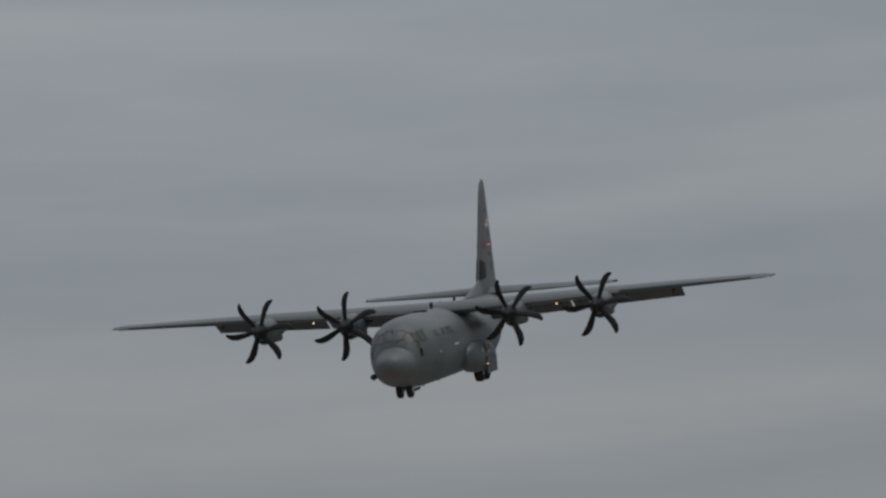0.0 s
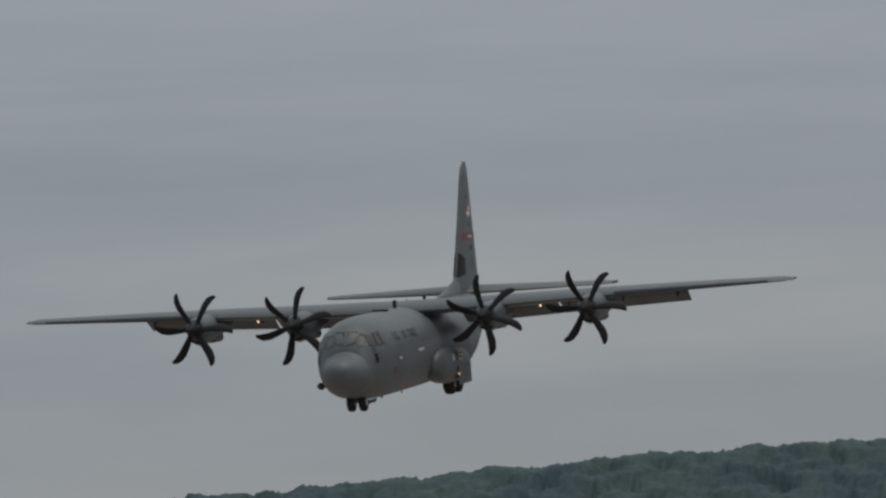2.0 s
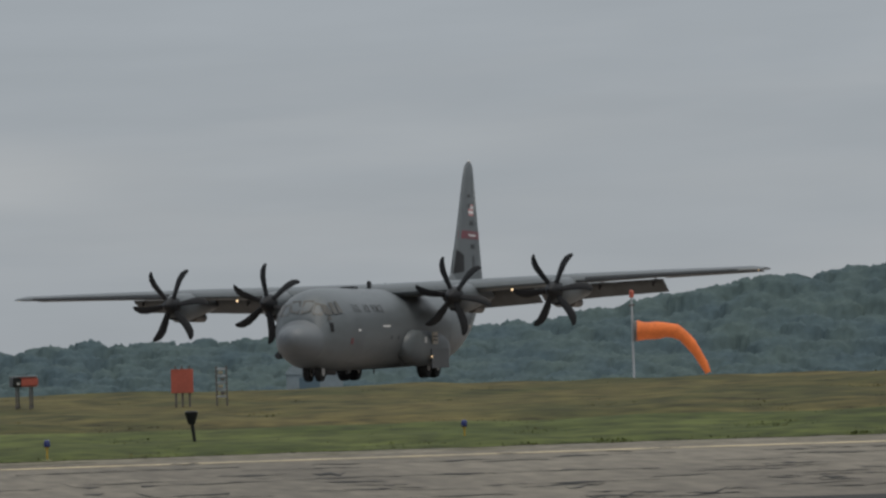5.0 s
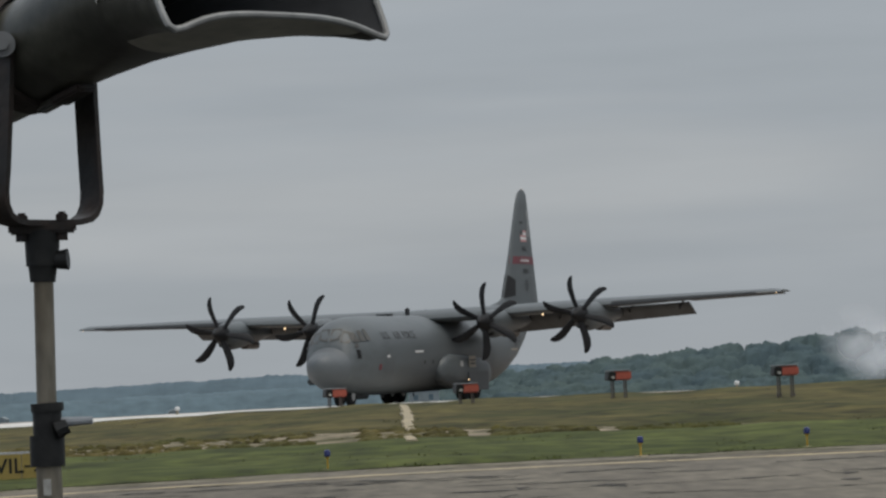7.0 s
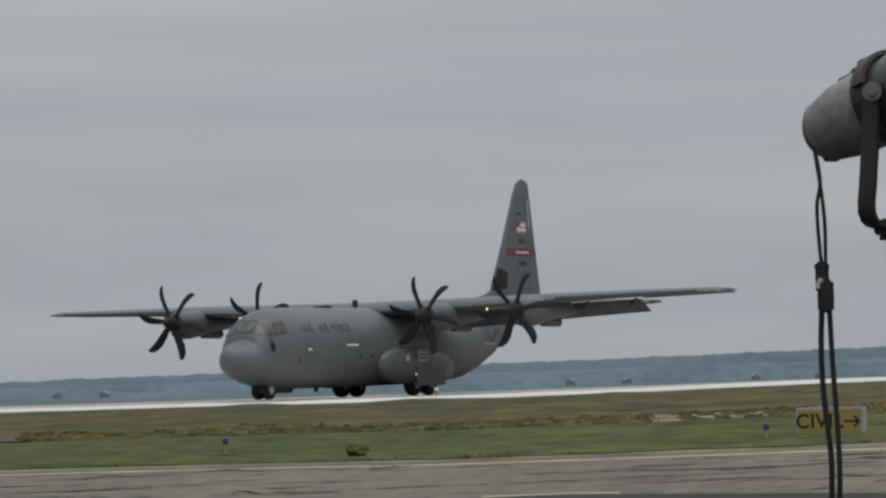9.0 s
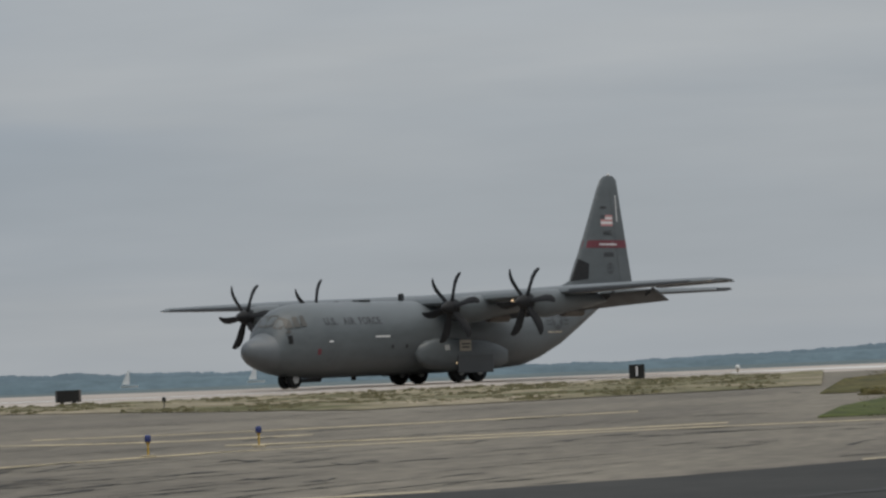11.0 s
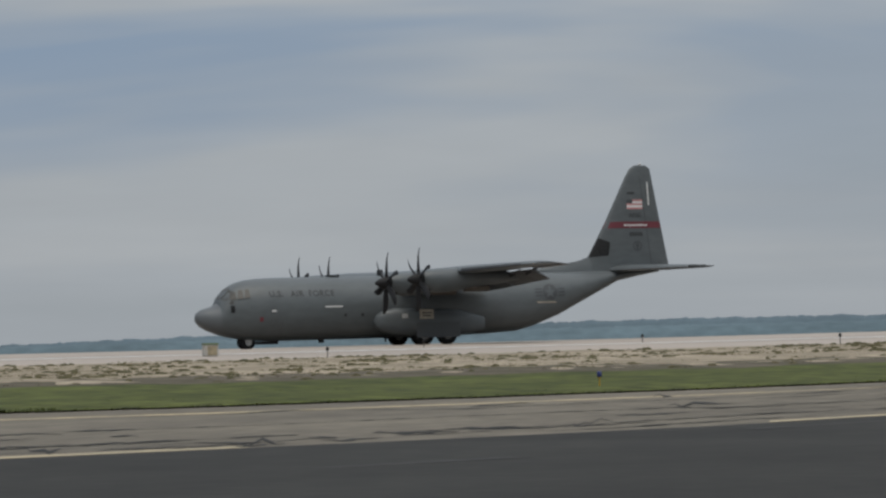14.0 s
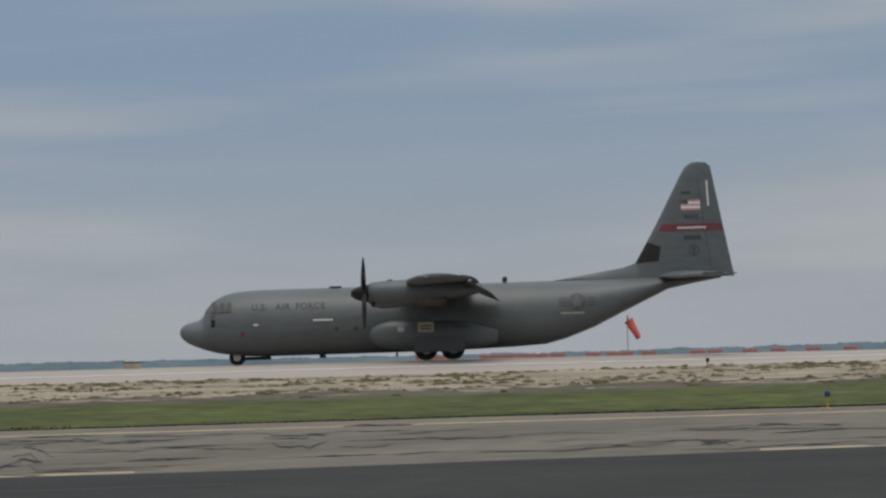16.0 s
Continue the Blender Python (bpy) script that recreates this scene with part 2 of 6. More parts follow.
M_TYRE = material("tyre_rubber", (0.022, 0.022, 0.022), 0.85, vary=0.2, scale=3.0, fine=20.0, bump=0.1, spec=0.15)
M_RIM = material("pale_wheel_hub", (0.42, 0.42, 0.41), 0.45, vary=0.15, scale=4.0, fine=20.0, bump=0.05)
M_STEEL = material("gear_steel", (0.20, 0.20, 0.20), 0.45, metal=0.6, vary=0.15, scale=3.0, fine=20.0, bump=0.05)
M_MARK = material("dark_grey_marking", (0.021, 0.022, 0.024), 0.6, vary=0.1, scale=2.0, fine=12.0, bump=0.0)
M_SOFT = material("soft_grey_marking", (0.046, 0.050, 0.054), 0.6, vary=0.1, scale=2.0, fine=12.0, bump=0.0)
M_CRIMSON = material("crimson_band", (0.1209, 0.01716, 0.0273), 0.5, vary=0.08, scale=1.0, fine=8.0, bump=0.0)
M_WHITE = material("white_paint", (0.58, 0.58, 0.57), 0.5, vary=0.08, scale=1.0, fine=8.0, bump=0.0)
M_FLAGRED = material("flag_red", (0.40, 0.19, 0.19), 0.5, vary=0.08, scale=1.0, fine=8.0, bump=0.0)
M_TAN = material("tan_placard", (0.33, 0.29, 0.23), 0.6, vary=0.15, scale=3.0, fine=12.0, bump=0.0)
M_HEAT = material("heat_stained_metal", (0.10, 0.085, 0.072), 0.5, metal=0.3, vary=0.2, scale=2.0, fine=12.0, bump=0.03)
M_GLASS = bpy.data.materials.new("cockpit_glass")
M_GLASS.use_nodes = True
_g = M_GLASS.node_tree.nodes["Principled BSDF"]
_g.inputs["Base Color"].default_value, _g.inputs["Roughness"].default_value = (0.060, 0.058, 0.053, 1), 0.35
_g.inputs["Specular IOR Level"].default_value = 0.22
M_LAMP = glow("landing_lamp", (1.0, 0.70, 0.40), 1.3)
# leaf green pulled towards blue: distance haze mixed into the base colour
M_WOOD = material("hazed_woodland_leaves", (0.06424, 0.08777, 0.08459), 0.95, vary=0.15, scale=0.05, fine=0.42, bump=0.0, tint=(0.05173, 0.07441, 0.0831), bump_dist=0.5, spec=0.05)
# belt and hills: the blue-grey haze of distance is painted into both colours
M_BELT = material("hazed_tree_belt", (0.101, 0.139, 0.16), 0.95, vary=0.14, scale=0.012, fine=0.1, bump=0.0, spec=0.05)
M_HILL = material("hazed_hills", (0.098, 0.133, 0.156), 1.0, vary=0.10, scale=0.010, fine=0.06, bump=0.0, spec=0.05)
M_BLUE = material("blue_lens", (0.018, 0.026, 0.11), 0.25, vary=0.1, scale=10, fine=40, bump=0.0)
M_YELLOW = material("yellow_paint", (0.416, 0.264, 0.024), 0.5, vary=0.1, scale=3, fine=20, bump=0.03)
M_SIGNYEL = material("sign_yellow", (0.266, 0.196, 0.0466), 0.5, vary=0.08, scale=2, fine=15, bump=0.0)
M_SIGNRED = material("sign_red", (0.18, 0.0147, 0.0147), 0.45, vary=0.08, scale=2, fine=15, bump=0.0)
M_SIGNBLACK = material("sign_black", (0.018, 0.018, 0.017), 0.45, vary=0.1, scale=2, fine=15, bump=0.0, spec=0.15)
M_GREYPANEL = material("grey_sign_case", (0.306, 0.3145, 0.323), 0.5, vary=0.1, scale=2, fine=15, bump=0.03)
M_ORANGE = material("orange_cloth", (0.62, 0.14, 0.025), 0.8, vary=0.12, scale=2, fine=12, bump=0.1)
M_PINK = material("faded_red_cloth", (0.62, 0.11, 0.085), 0.8, vary=0.1, scale=2, fine=12, bump=0.1)
M_REDBOX = material("red_orange_paint", (0.34, 0.070, 0.040), 0.55, vary=0.12, scale=2, fine=12, bump=0.03)
M_POST = material("weathered_post", (0.10, 0.085, 0.075), 0.7, vary=0.2, scale=3, fine=20, bump=0.1)
M_BARRIER = material("barrier_red", (0.44, 0.17, 0.13), 0.55, vary=0.1, scale=1, fine=6, bump=0.0)
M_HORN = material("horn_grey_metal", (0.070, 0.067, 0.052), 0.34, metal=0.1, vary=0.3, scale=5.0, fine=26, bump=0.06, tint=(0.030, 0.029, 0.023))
# paler grey for the lower faces of the horn's flare
M_FLARE = material("pale_horn_grey", (0.48, 0.45, 0.385), 0.5, metal=0.0, vary=0.18, scale=4.0, fine=26, bump=0.05, tint=(0.34, 0.32, 0.27))
M_HORNRIM = material("horn_rim_grey", (0.27, 0.27, 0.265), 0.45, metal=0.2, vary=0.15, scale=6.0, fine=30, bump=0.05, tint=(0.19, 0.185, 0.175))
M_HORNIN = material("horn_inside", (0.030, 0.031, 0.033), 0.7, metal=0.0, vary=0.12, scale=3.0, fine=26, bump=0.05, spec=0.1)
M_DRIVER = material("wrapped_driver_grey", (0.235, 0.225, 0.200), 0.55, vary=0.2, scale=5.0, fine=30, bump=0.25, tint=(0.135, 0.128, 0.108))
M_RUST = material("rusty_black_steel", (0.020, 0.019, 0.018), 0.5, vary=0.25, scale=6.0, fine=40, bump=0.15, tint=(0.045, 0.027, 0.019), spec=0.3)
M_CLAMP = material("black_clamp_plastic", (0.022, 0.021, 0.020), 0.5, vary=0.2, scale=8.0, fine=50, bump=0.1, spec=0.25)
M_PIPE = material("worn_galvanised_pipe", (0.23, 0.205, 0.165), 0.38, metal=0.6, vary=0.2, scale=5.0, fine=45, bump=0.08, tint=(0.15, 0.115, 0.075), stretch=(1, 1, 0.35))
M_CABLE = material("black_cable_rubber", (0.025, 0.026, 0.025), 0.6, vary=0.2, scale=8.0, fine=60, bump=0.1, spec=0.2)
M_TAPE = material("pale_tape", (0.42, 0.40, 0.36), 0.6, vary=0.15, scale=20.0, fine=90, bump=0.05)
# ---- the ground ----
# stations along the taxiway: number, edge point x, y, bearing of the line across the field (degrees clockwise from +y)
STATIONS = [
    (-14, 122.80, 47.73, 70.27),
    (-4, 85.43, 102.21, 40.83),
    (0, 63.56, 117.48, 29.05),
    (1.5, 54.63, 122.00, 24.64),
    (3, 43.59, 126.46, 19.39),
    (4.2, 34.20, 129.04, 15.09),
    (5.5, 21.36, 130.82, 9.38),
    (6, 14.94, 131.14, 6.56),
    (6.5, 9.97, 131.05, 4.38),
    (7, 5.35, 130.69, 2.35),
    (7.5, -0.00, 130.00, -0.00),
    (8, -6.06, 129.00, -2.68),
    (8.5, -11.73, 127.74, -5.21),
    (9, -18.08, 126.10, -8.08),
    (9.5, -23.95, 121.92, -11.02),
    (10, -29.33, 115.18, -14.05),
    (10.5, -33.92, 106.30, -17.10),
    (11, -37.47, 95.73, -20.10),
    (11.5, -39.69, 83.95, -23.00),
    (12, -40.58, 71.00, -25.80),
    (12.5, -41.22, 57.47, -28.93),
    (13, -40.29, 43.00, -32.00),
    (13.5, -40.19, 29.16, -35.57),
    (14, -41.69, 18.86, -38.99),
    (14.5, -43.25, 10.95, -41.88),
    (15, -46.14, 4.77, -44.73),
    (15.5, -50.02, -0.47, -47.60),
    (16, -53.89, -5.51, -50.41),
    (18, -68.08, -26.54, -61.61),
    (26, -78.43, -125.08, -106.41),
]
ST = np.array(STATIONS)

# strips across the field: station, then distance and height of each joint (near, asphalt edge, grass edge, rough, runway edge)
JOINTS = np.array([
    (-14, 60, 0.02, 100, 0.15, 125, 0.95, 143, 1.80, 180, 2.66),
    (7.2, 60, 0.02, 100, 0.15, 125, 0.95, 143, 1.80, 180, 2.66),
    (9.0, 60, 0.02, 105, 0.28, 126, 0.72, 150, 1.33, 200, 2.13),
    (10.4, 60, 0.02, 104, 0.28, 133, 0.84, 160, 1.34, 217, 2.01),
    (11.5, 60, 0.02, 115, 0.30, 138, 0.92, 168, 1.34, 230, 1.92),
    (14.0, 60, 0.02, 115, 0.30, 138, 0.92, 170, 1.36, 232, 1.95),
    (26, 60, 0.02, 115, 0.30, 138, 0.92, 170, 1.36, 232, 1.95)])
# the runway's middle: station, distance, height
RUNWAY = np.array([(-14, 244, 2.58), (5.5, 244, 2.53), (6.5, 249, 2.73), (7.5, 250, 2.77), (8.0, 250, 2.66), (8.5, 246, 2.49), (9.0, 243, 2.34), (10.0, 250, 2.2),
    (11.5, 266, 2.22), (12.0, 272, 2.32), (12.5, 277, 2.44), (13.0, 286, 2.53), (13.5, 294, 2.48), (14.5, 296, 2.45), (15.0, 290, 2.48), (15.5, 287, 2.56), (16.0, 285, 2.67), (26, 285, 2.67)])


# where the dark asphalt ends: station, distance
ASPHALT_END = np.array([(-14, 96), (5.5, 96), (6.5, 89), (7.2, 93), (8.0, 98), (8.7, 102), (9.5, 98), (10.5, 94), (11.0, 97), (11.7, 106), (12.4, 113.5), (13.4, 112.8), (14.4, 113), (15.3, 110.5), (16.5, 107.5), (26, 107.5)])


def joints(u):
    """Distances and heights of all joints at a station."""
    row = [np.interp(u, JOINTS[:, 0], JOINTS[:, k]) for k in range(1, 11)]
    r = [20.0, *row[0::2]]
    h = [0.0, *row[1::2]]
    end = float(np.interp(u, ASPHALT_END[:, 0], ASPHALT_END[:, 1]))
    r[2], h[2] = end, float(np.interp(end, r, h))
    rm, hm = (np.interp(u, RUNWAY[:, 0], RUNWAY[:, k]) for k in (1, 2))
    return r + [rm, rm + 48, 700.0, 4600.0], h + [hm, hm + 0.02, 0.9, 0.2]


def spot(u, r):
    """The point at distance r on the line of station u."""
    x, y, b = (np.interp(u, ST[:, 0], ST[:, k]) for k in (1, 2, 3))
    b = math.radians(b)
    return x + (r - 130) * math.sin(b), y + (r - 130) * math.cos(b)


def height(u, r):
    rs, hs = joints(u)
    return float(np.interp(r, rs, hs))


def part(name, bm, mat, parent=None, label="", smooth=True):
    me = bpy.data.meshes.new(name)
    if smooth:
        for f in bm.faces:
            f.smooth = True
    bm.to_mesh(me)
    bm.free()
    if smooth:
        me.set_sharp_from_angle(angle=radians(34))
    for m in (mat if isinstance(mat, (list, tuple)) else [mat]):
        me.materials.append(m)
    ob = new(name, me)
    if parent is not None:
        ob.parent = parent
    if label:
        ob["label"] = label
    return ob


def thing(name, m, label, category, group=""):
    ob = new(name)
    ob.empty_display_size = 0.2
    ob.matrix_basis = m
    return tagged(ob, label, category, group)


def strip(name, us, near, far, rows, lift, mat, label, category, wave=0.0, edge=0.0, power=1.0):
    """A sheet between two lines along the field, draped on the ground; edge: how far its borders wander."""
    bm = bmesh.new()
    grid = []
    for u in us:
        a, b = near(u), far(u)
        if edge:
            a += edge * noise.noise((u * 9.0, a * 0.3, 2.0)) + 0.5 * edge * noise.noise((u * 31.0, a * 0.3, 5.0))
            b += edge * noise.noise((u * 9.0, b * 0.3, 7.0)) + 0.5 * edge * noise.noise((u * 31.0, b * 0.3, 9.0))
        line = []
        for k in range(rows + 1):
            r = a + (b - a) * (k / rows) ** power
            x, y = spot(u, r)
            z = height(u, r) + lift
            if wave and 0 < k < rows:
                z += wave * (0.55 + 0.9 * noise.noise((x * 0.35, y * 0.35, 1.0)))
            line.append(bm.verts.new((x, y, z)))
        grid.append(line)
    for p, q in zip(grid, grid[1:]):
        for k in range(rows):
            bm.faces.new((p[k], p[k + 1], q[k + 1], q[k]))
    bmesh.ops.recalc_face_normals(bm, faces=bm.faces)
    if bm.faces and sum(f.normal.z for f in bm.faces) < 0:
        bmesh.ops.reverse_faces(bm, faces=bm.faces)
    return tagged(part(name, bm, mat), label, category, kind="structure")


def joint(k, plus=0.0):
    return lambda u: joints(u)[0][k] + plus


U_ALL = np.concatenate([np.arange(-14, -2, 0.5), np.arange(-2, 18, 0.1), np.arange(18, 26.01, 0.5)])

# the whole airfield, in one sheet out to the horizon, and behind the camera
bm = bmesh.new()
rings = []
for r in (0.5, 30, 120, 400, 1200, 4700):
    rings.append([bm.verts.new((r * math.sin(2 * math.pi * a / 96), r * math.cos(2 * math.pi * a / 96), -0.35)) for a in range(96)])
bm.faces.new(rings[0][::-1])
for p, q in zip(rings, rings[1:]):
    for a in range(96):
        bm.faces.new((p[a], p[(a + 1) % 96], q[(a + 1) % 96], q[a]))
bmesh.ops.recalc_face_normals(bm, faces=bm.faces)
tagged(part("ground", bm, M_FIELD), "flat airfield ground reaching to the horizon, blue-grey haze in its colour", "ground", kind="structure")

strip("taxiway", U_ALL, lambda u: 2.0, joint(2), 14, 0.0, M_ASPHALT, "dark smooth asphalt taxiway with faint lighter streaks", "taxiway")
strip("pavement", U_ALL, joint(2), joint(5), 16, 0.0, M_OLD, "weathered tan grey pavement crossed by sealed cracks", "pavement", edge=0.0)
strip("runway", U_ALL, joint(5), joint(7), 10, 0.0, M_RUNWAY, "pale concrete runway lying above the taxiway", "runway")
strip("ground", U_ALL, joint(7), joint(9), 16, 0.0, M_FIELD, "flat open ground beyond the runway, blue-grey haze in its colour", "ground", power=2.5)
U_EAST = np.concatenate([np.arange(-14, -2, 0.5), np.arange(-2, 10.21, 0.05)])
U_WEST = np.concatenate([np.arange(11.98, 18, 0.05), np.arange(18, 26.01, 0.5)])


def band_near(u):
    """Where the mown strip gives way to bare ground or rough grass, from the foot of the bank."""
    return float(np.interp(u, (6.0, 7.6, 8.4), (-6.0, -4.6, -2.2)))


def band_far(u):
    """Where the rough grass of the bank begins, from its foot."""
    wide = float(np.interp(u, (5.9, 6.2, 6.6, 7.2, 8.0, 8.6, 9.4, 10.2), (0.0, 1.0, 2.2, 5.5, 8.5, 6.5, 8.0, 6.0)))
    return band_near(u) - 0.3 + wide * max(0.15, 1 + 0.8 * noise.noise((u * 4.0, 3.0, 0.0)) + 0.5 * noise.noise((u * 15.0, 6.0, 2.0)))


def blunt(u, u0, wide, full):
    """Rounds off the end of a strip: 0 at station u0, full from u0 + wide on."""
    t = min(max(abs(u - u0) / wide, 0.0), 1.0)
    return full * math.sqrt(1 - (1 - t) ** 2)


strip("grass_strip", U_EAST, joint(3), lambda u: joints(u)[0][3] + blunt(min(u, 10.2), 10.2, 0.5, joints(u)[0][4] - joints(u)[0][3] + band_near(u) + 0.6), 14, 0.035, M_OLIVE, "olive green mown grass strip beside the taxiway", "grass", 0.10, 0.35)
strip("grass_strip", U_WEST, joint(3, 1.2), lambda u: joints(u)[0][3] + 1.2 + blunt(u, 11.98, 0.9, joints(u)[0][4] - joints(u)[0][3] - 2.0), 14, 0.035, M_GRASS, "green mown grass strip with a rounded end by the junction", "grass", 0.10, 0.35)
strip("rough_grass", U_EAST, lambda u: joints(u)[0][4] + band_far(u), lambda u: joints(u)[0][4] + band_far(u) + blunt(min(u, 10.2), 10.2, 0.5, joints(u)[0][5] - joints(u)[0][4] - band_far(u) + 1), 16, 0.02, M_ROUGH, "dry olive rough grass on the bank below the runway", "grass", 0.16, 0.6)
strip("sandy_verge", U_WEST, lambda u: joints(u)[0][4] - 1.0 + 45 * max(0, 12.75 - u), joint(5, 1.5), 16, 0.02, M_SAND, "pale sandy verge dotted with dry tufts", "verge", 0.10, 1.2)
strip("sandy_verge", np.arange(10.2, 12.21, 0.05), lambda u: 178 + 46 * max(0.0, u - 11.2), joint(5, -0.5), 12, 0.03, M_ISLAND, "pale sandy island between two paved junctions", "verge", 0.12, 1.4)
strip("dirt_band", U_WEST[U_WEST > 12.7], joint(4, -2.0), lambda u: joints(u)[0][4] + 0.24 * (joints(u)[0][5] - joints(u)[0][4]) * (1 + 0.7 * noise.noise((u * 6, 2, 2)) + 0.4 * noise.noise((u * 21, 2, 5))), 6, 0.05, M_DIRT, "brown weedy dirt between the grass and the sand", "earth", 0.06, 0.8)
# bare and weedy ground along the foot of the bank, sandy towards the slabs and grey-brown further on
U_FOOT = np.arange(6.0, 10.12, 0.02)
strip("bare_earth", U_FOOT[U_FOOT < 8.62], lambda u: joints(u)[0][4] + band_near(u), lambda u: joints(u)[0][4] + band_far(u) + 0.8, 6, 0.05, M_PATCHY, "broken band of pale sandy earth and dry weeds in the grass", "earth", 0.03, 0.7)
strip("bare_earth", U_FOOT[U_FOOT > 8.58], lambda u: joints(u)[0][4] + band_near(u), lambda u: joints(u)[0][4] + band_far(u) + 0.8, 6, 0.055, M_DIRT, "grey-brown bare dirt band in the grass", "earth", 0.03, 0.9)
strip("gravel_edge", U_EAST, joint(3, -1.9), joint(3, 0.35), 3, 0.012, M_GRAVEL, "pale weedy gravel along the pavement's edge", "verge", 0.01, 0.4)
# grazing sky glare on the touchdown stretch, laid on as a bright strip
strip("glare_strip", np.arange(7.0, 10.4, 0.04), lambda u: joints(u)[0][5] + 4 + 12 * max(0.0, 8.9 - u) + 30 * max(0.0, u - 9.7), joint(6, -9), 4, 0.012, M_GLARE, "bright strip with sky glare painted on the runway's touchdown stretch", "runway", 0.0, 1.2)

# painted lines
strip("edge_line", U_ALL, joint(3, -4.3), joint(3, -3.4), 1, 0.006, M_LINE, "faded yellow edge line along the taxiway shoulder", "marking")
for ua, ub, wide in [(12.72, 12.86, 0.5), (12.89, 13.40, 0.5), (14.44, 15.32, 0.5), (16.7, 17.6, 0.5), (11.03, 11.6, 0.42), (11.64, 11.75, 0.42), (9.6, 10.1, 0.4), (8.6, 8.92, 0.4), (6.35, 6.9, 0.4), (5.4, 5.7, 0.4), (4.5, 4.9, 0.45)]:
    strip("pale_dash", np.arange(ua, ub, 0.03), joint(2, 0.05), joint(2, 0.05 + 2.2 * wide), 1, 0.008, M_PALE, "worn pale yellow painted dash on the asphalt's edge", "marking")
strip("edge_line", U_ALL, lambda u: 0.48 * joints(u)[0][5] + 0.52 * joints(u)[0][6], lambda u: 0.44 * joints(u)[0][5] + 0.56 * joints(u)[0][6], 1, 0.018, M_WHITE, "worn white runway edge line", "marking")
# curved yellow lead-on lines on the junction
for r0, r1, ua, ub in ((150, 158, 10.6, 11.9), (145, 165, 11.3, 12.3), (132, 139, 10.4, 11.5)):
    strip("lead_line", np.arange(ua, ub, 0.04), lambda u, a=ua, b=ub, r=r0, q=r1: r + (q - r) * ((u - a) / (b - a)) ** 2, lambda u, a=ua, b=ub, r=r0, q=r1: r + 1.2 + (q - r) * ((u - a) / (b - a)) ** 2, 1, 0.007, M_LINE, "faded yellow lead-on line curving across the junction", "marking")


# sealed cracks wandering over the old pavement
def ribbon(bm, pts, wide):
    rows_ = []
    for i, (x, y, z) in enumerate(pts):
        a, b = pts[max(i - 1, 0)], pts[min(i + 1, len(pts) - 1)]
        d = Vector((b[0] - a[0], b[1] - a[1], 0))
        d = d.normalized() if d.length > 0 else Vector((1, 0, 0))
        s = Vector((-d.y, d.x, 0)) * wide[i]
        rows_.append((bm.verts.new((x + s.x, y + s.y, z)), bm.verts.new((x - s.x, y - s.y, z))))
    for p, q in zip(rows_, rows_[1:]):
        bm.faces.new((p[0], p[1], q[1], q[0]))


def crack(bm, u, r, steps, du, dr, thick, rg):
    """A jagged crumbling crack: uneven in breadth, tapering to both ends."""
    last = None
    for i in range(steps + 1):
        rs = joints(u)[0]
        if not rs[2] + 0.4 < r < rs[4] + 12:
            return
        taper = math.sin(math.pi * (i + 0.15) / (steps + 0.3))
        half = thick * float(np.interp(u, (13.3, 14.0), (0.95, 2.2))) * taper * rg.choice((0.25, 0.45, 0.7, 1.0, 1.5)) + 0.03
        ends = [bm.verts.new((*spot(u, r + e), height(u, r + e) + 0.010)) for e in (-half, half * rg.uniform(0.6, 1.2))]
        if last:
            bm.faces.new((last[0], last[1], ends[1], ends[0]))
        last = ends
        u += du * rg.uniform(0.4, 1.6)
        r += rg.gauss(0, dr * float(np.interp(u, (13.2, 14.3), (1.0, 2.2))))


rng = random.Random(5)
bm = bmesh.new()
# long joints that have opened along the pavement
for k, (share, ua, ub) in enumerate(((0.20, 11.5, 17.5), (0.50, 3.0, 17.5), (0.76, 3.0, 10.6), (0.30, 3.0, 9.5))):
    last = None
    for u in np.arange(ua, ub, 0.012):
        rs = joints(u)[0]
        r = rs[2] + share * (rs[3] - rs[2]) + 1.2 * noise.noise((u * 1.7, k, 0)) + 0.5 * noise.noise((u * 14, k, 3))
        half = 0.05 + (0.62 if u > 13.2 else 0.52) * max(0.0, noise.noise((u * 6, k, 6)) + 0.6 * noise.noise((u * 25, k, 8)))
        ends = [bm.verts.new((*spot(u, r + e), height(u, r + e) + 0.010)) for e in (-half, half)]
        if last and noise.noise((u * 2.5, k, 12)) > -0.12:
            bm.faces.new((last[0], last[1], ends[1], ends[0]))
        last = ends
for k in range(760):
    u = rng.uniform(2.6, 17.5) if k % 5 else rng.uniform(11.0, 14.0)
    rs = joints(u)[0]
    r = rs[2] + 1.0 + (rs[3] - 4.5 - rs[2]) * rng.random() ** 1.2
    if 10.2 < u < 12.0 and rng.random() < 0.4:
        r = rng.uniform(rs[3], rs[4] + 8)
    if noise.noise((u * 1.1, r * 0.05, 2.0)) < -0.22 or (12.9 < u < 13.8 and rng.random() < 0.6):
        continue
    kind = rng.random()
    way = rng.choice((-1, 1))
    if kind < 0.45:
        crack(bm, u, r, rng.randint(4, 9), 0.022 * way, 0.16, rng.uniform(0.10, 0.30), rng)
    elif kind < 0.80:
        crack(bm, u, r, rng.randint(8, 18), 0.026 * way, 0.14, rng.uniform(0.05, 0.14), rng)
    else:
        crack(bm, u, r, rng.randint(3, 6), 0.020 * way, 0.9, rng.uniform(0.25, 0.5), rng)
bmesh.ops.recalc_face_normals(bm, faces=bm.faces)
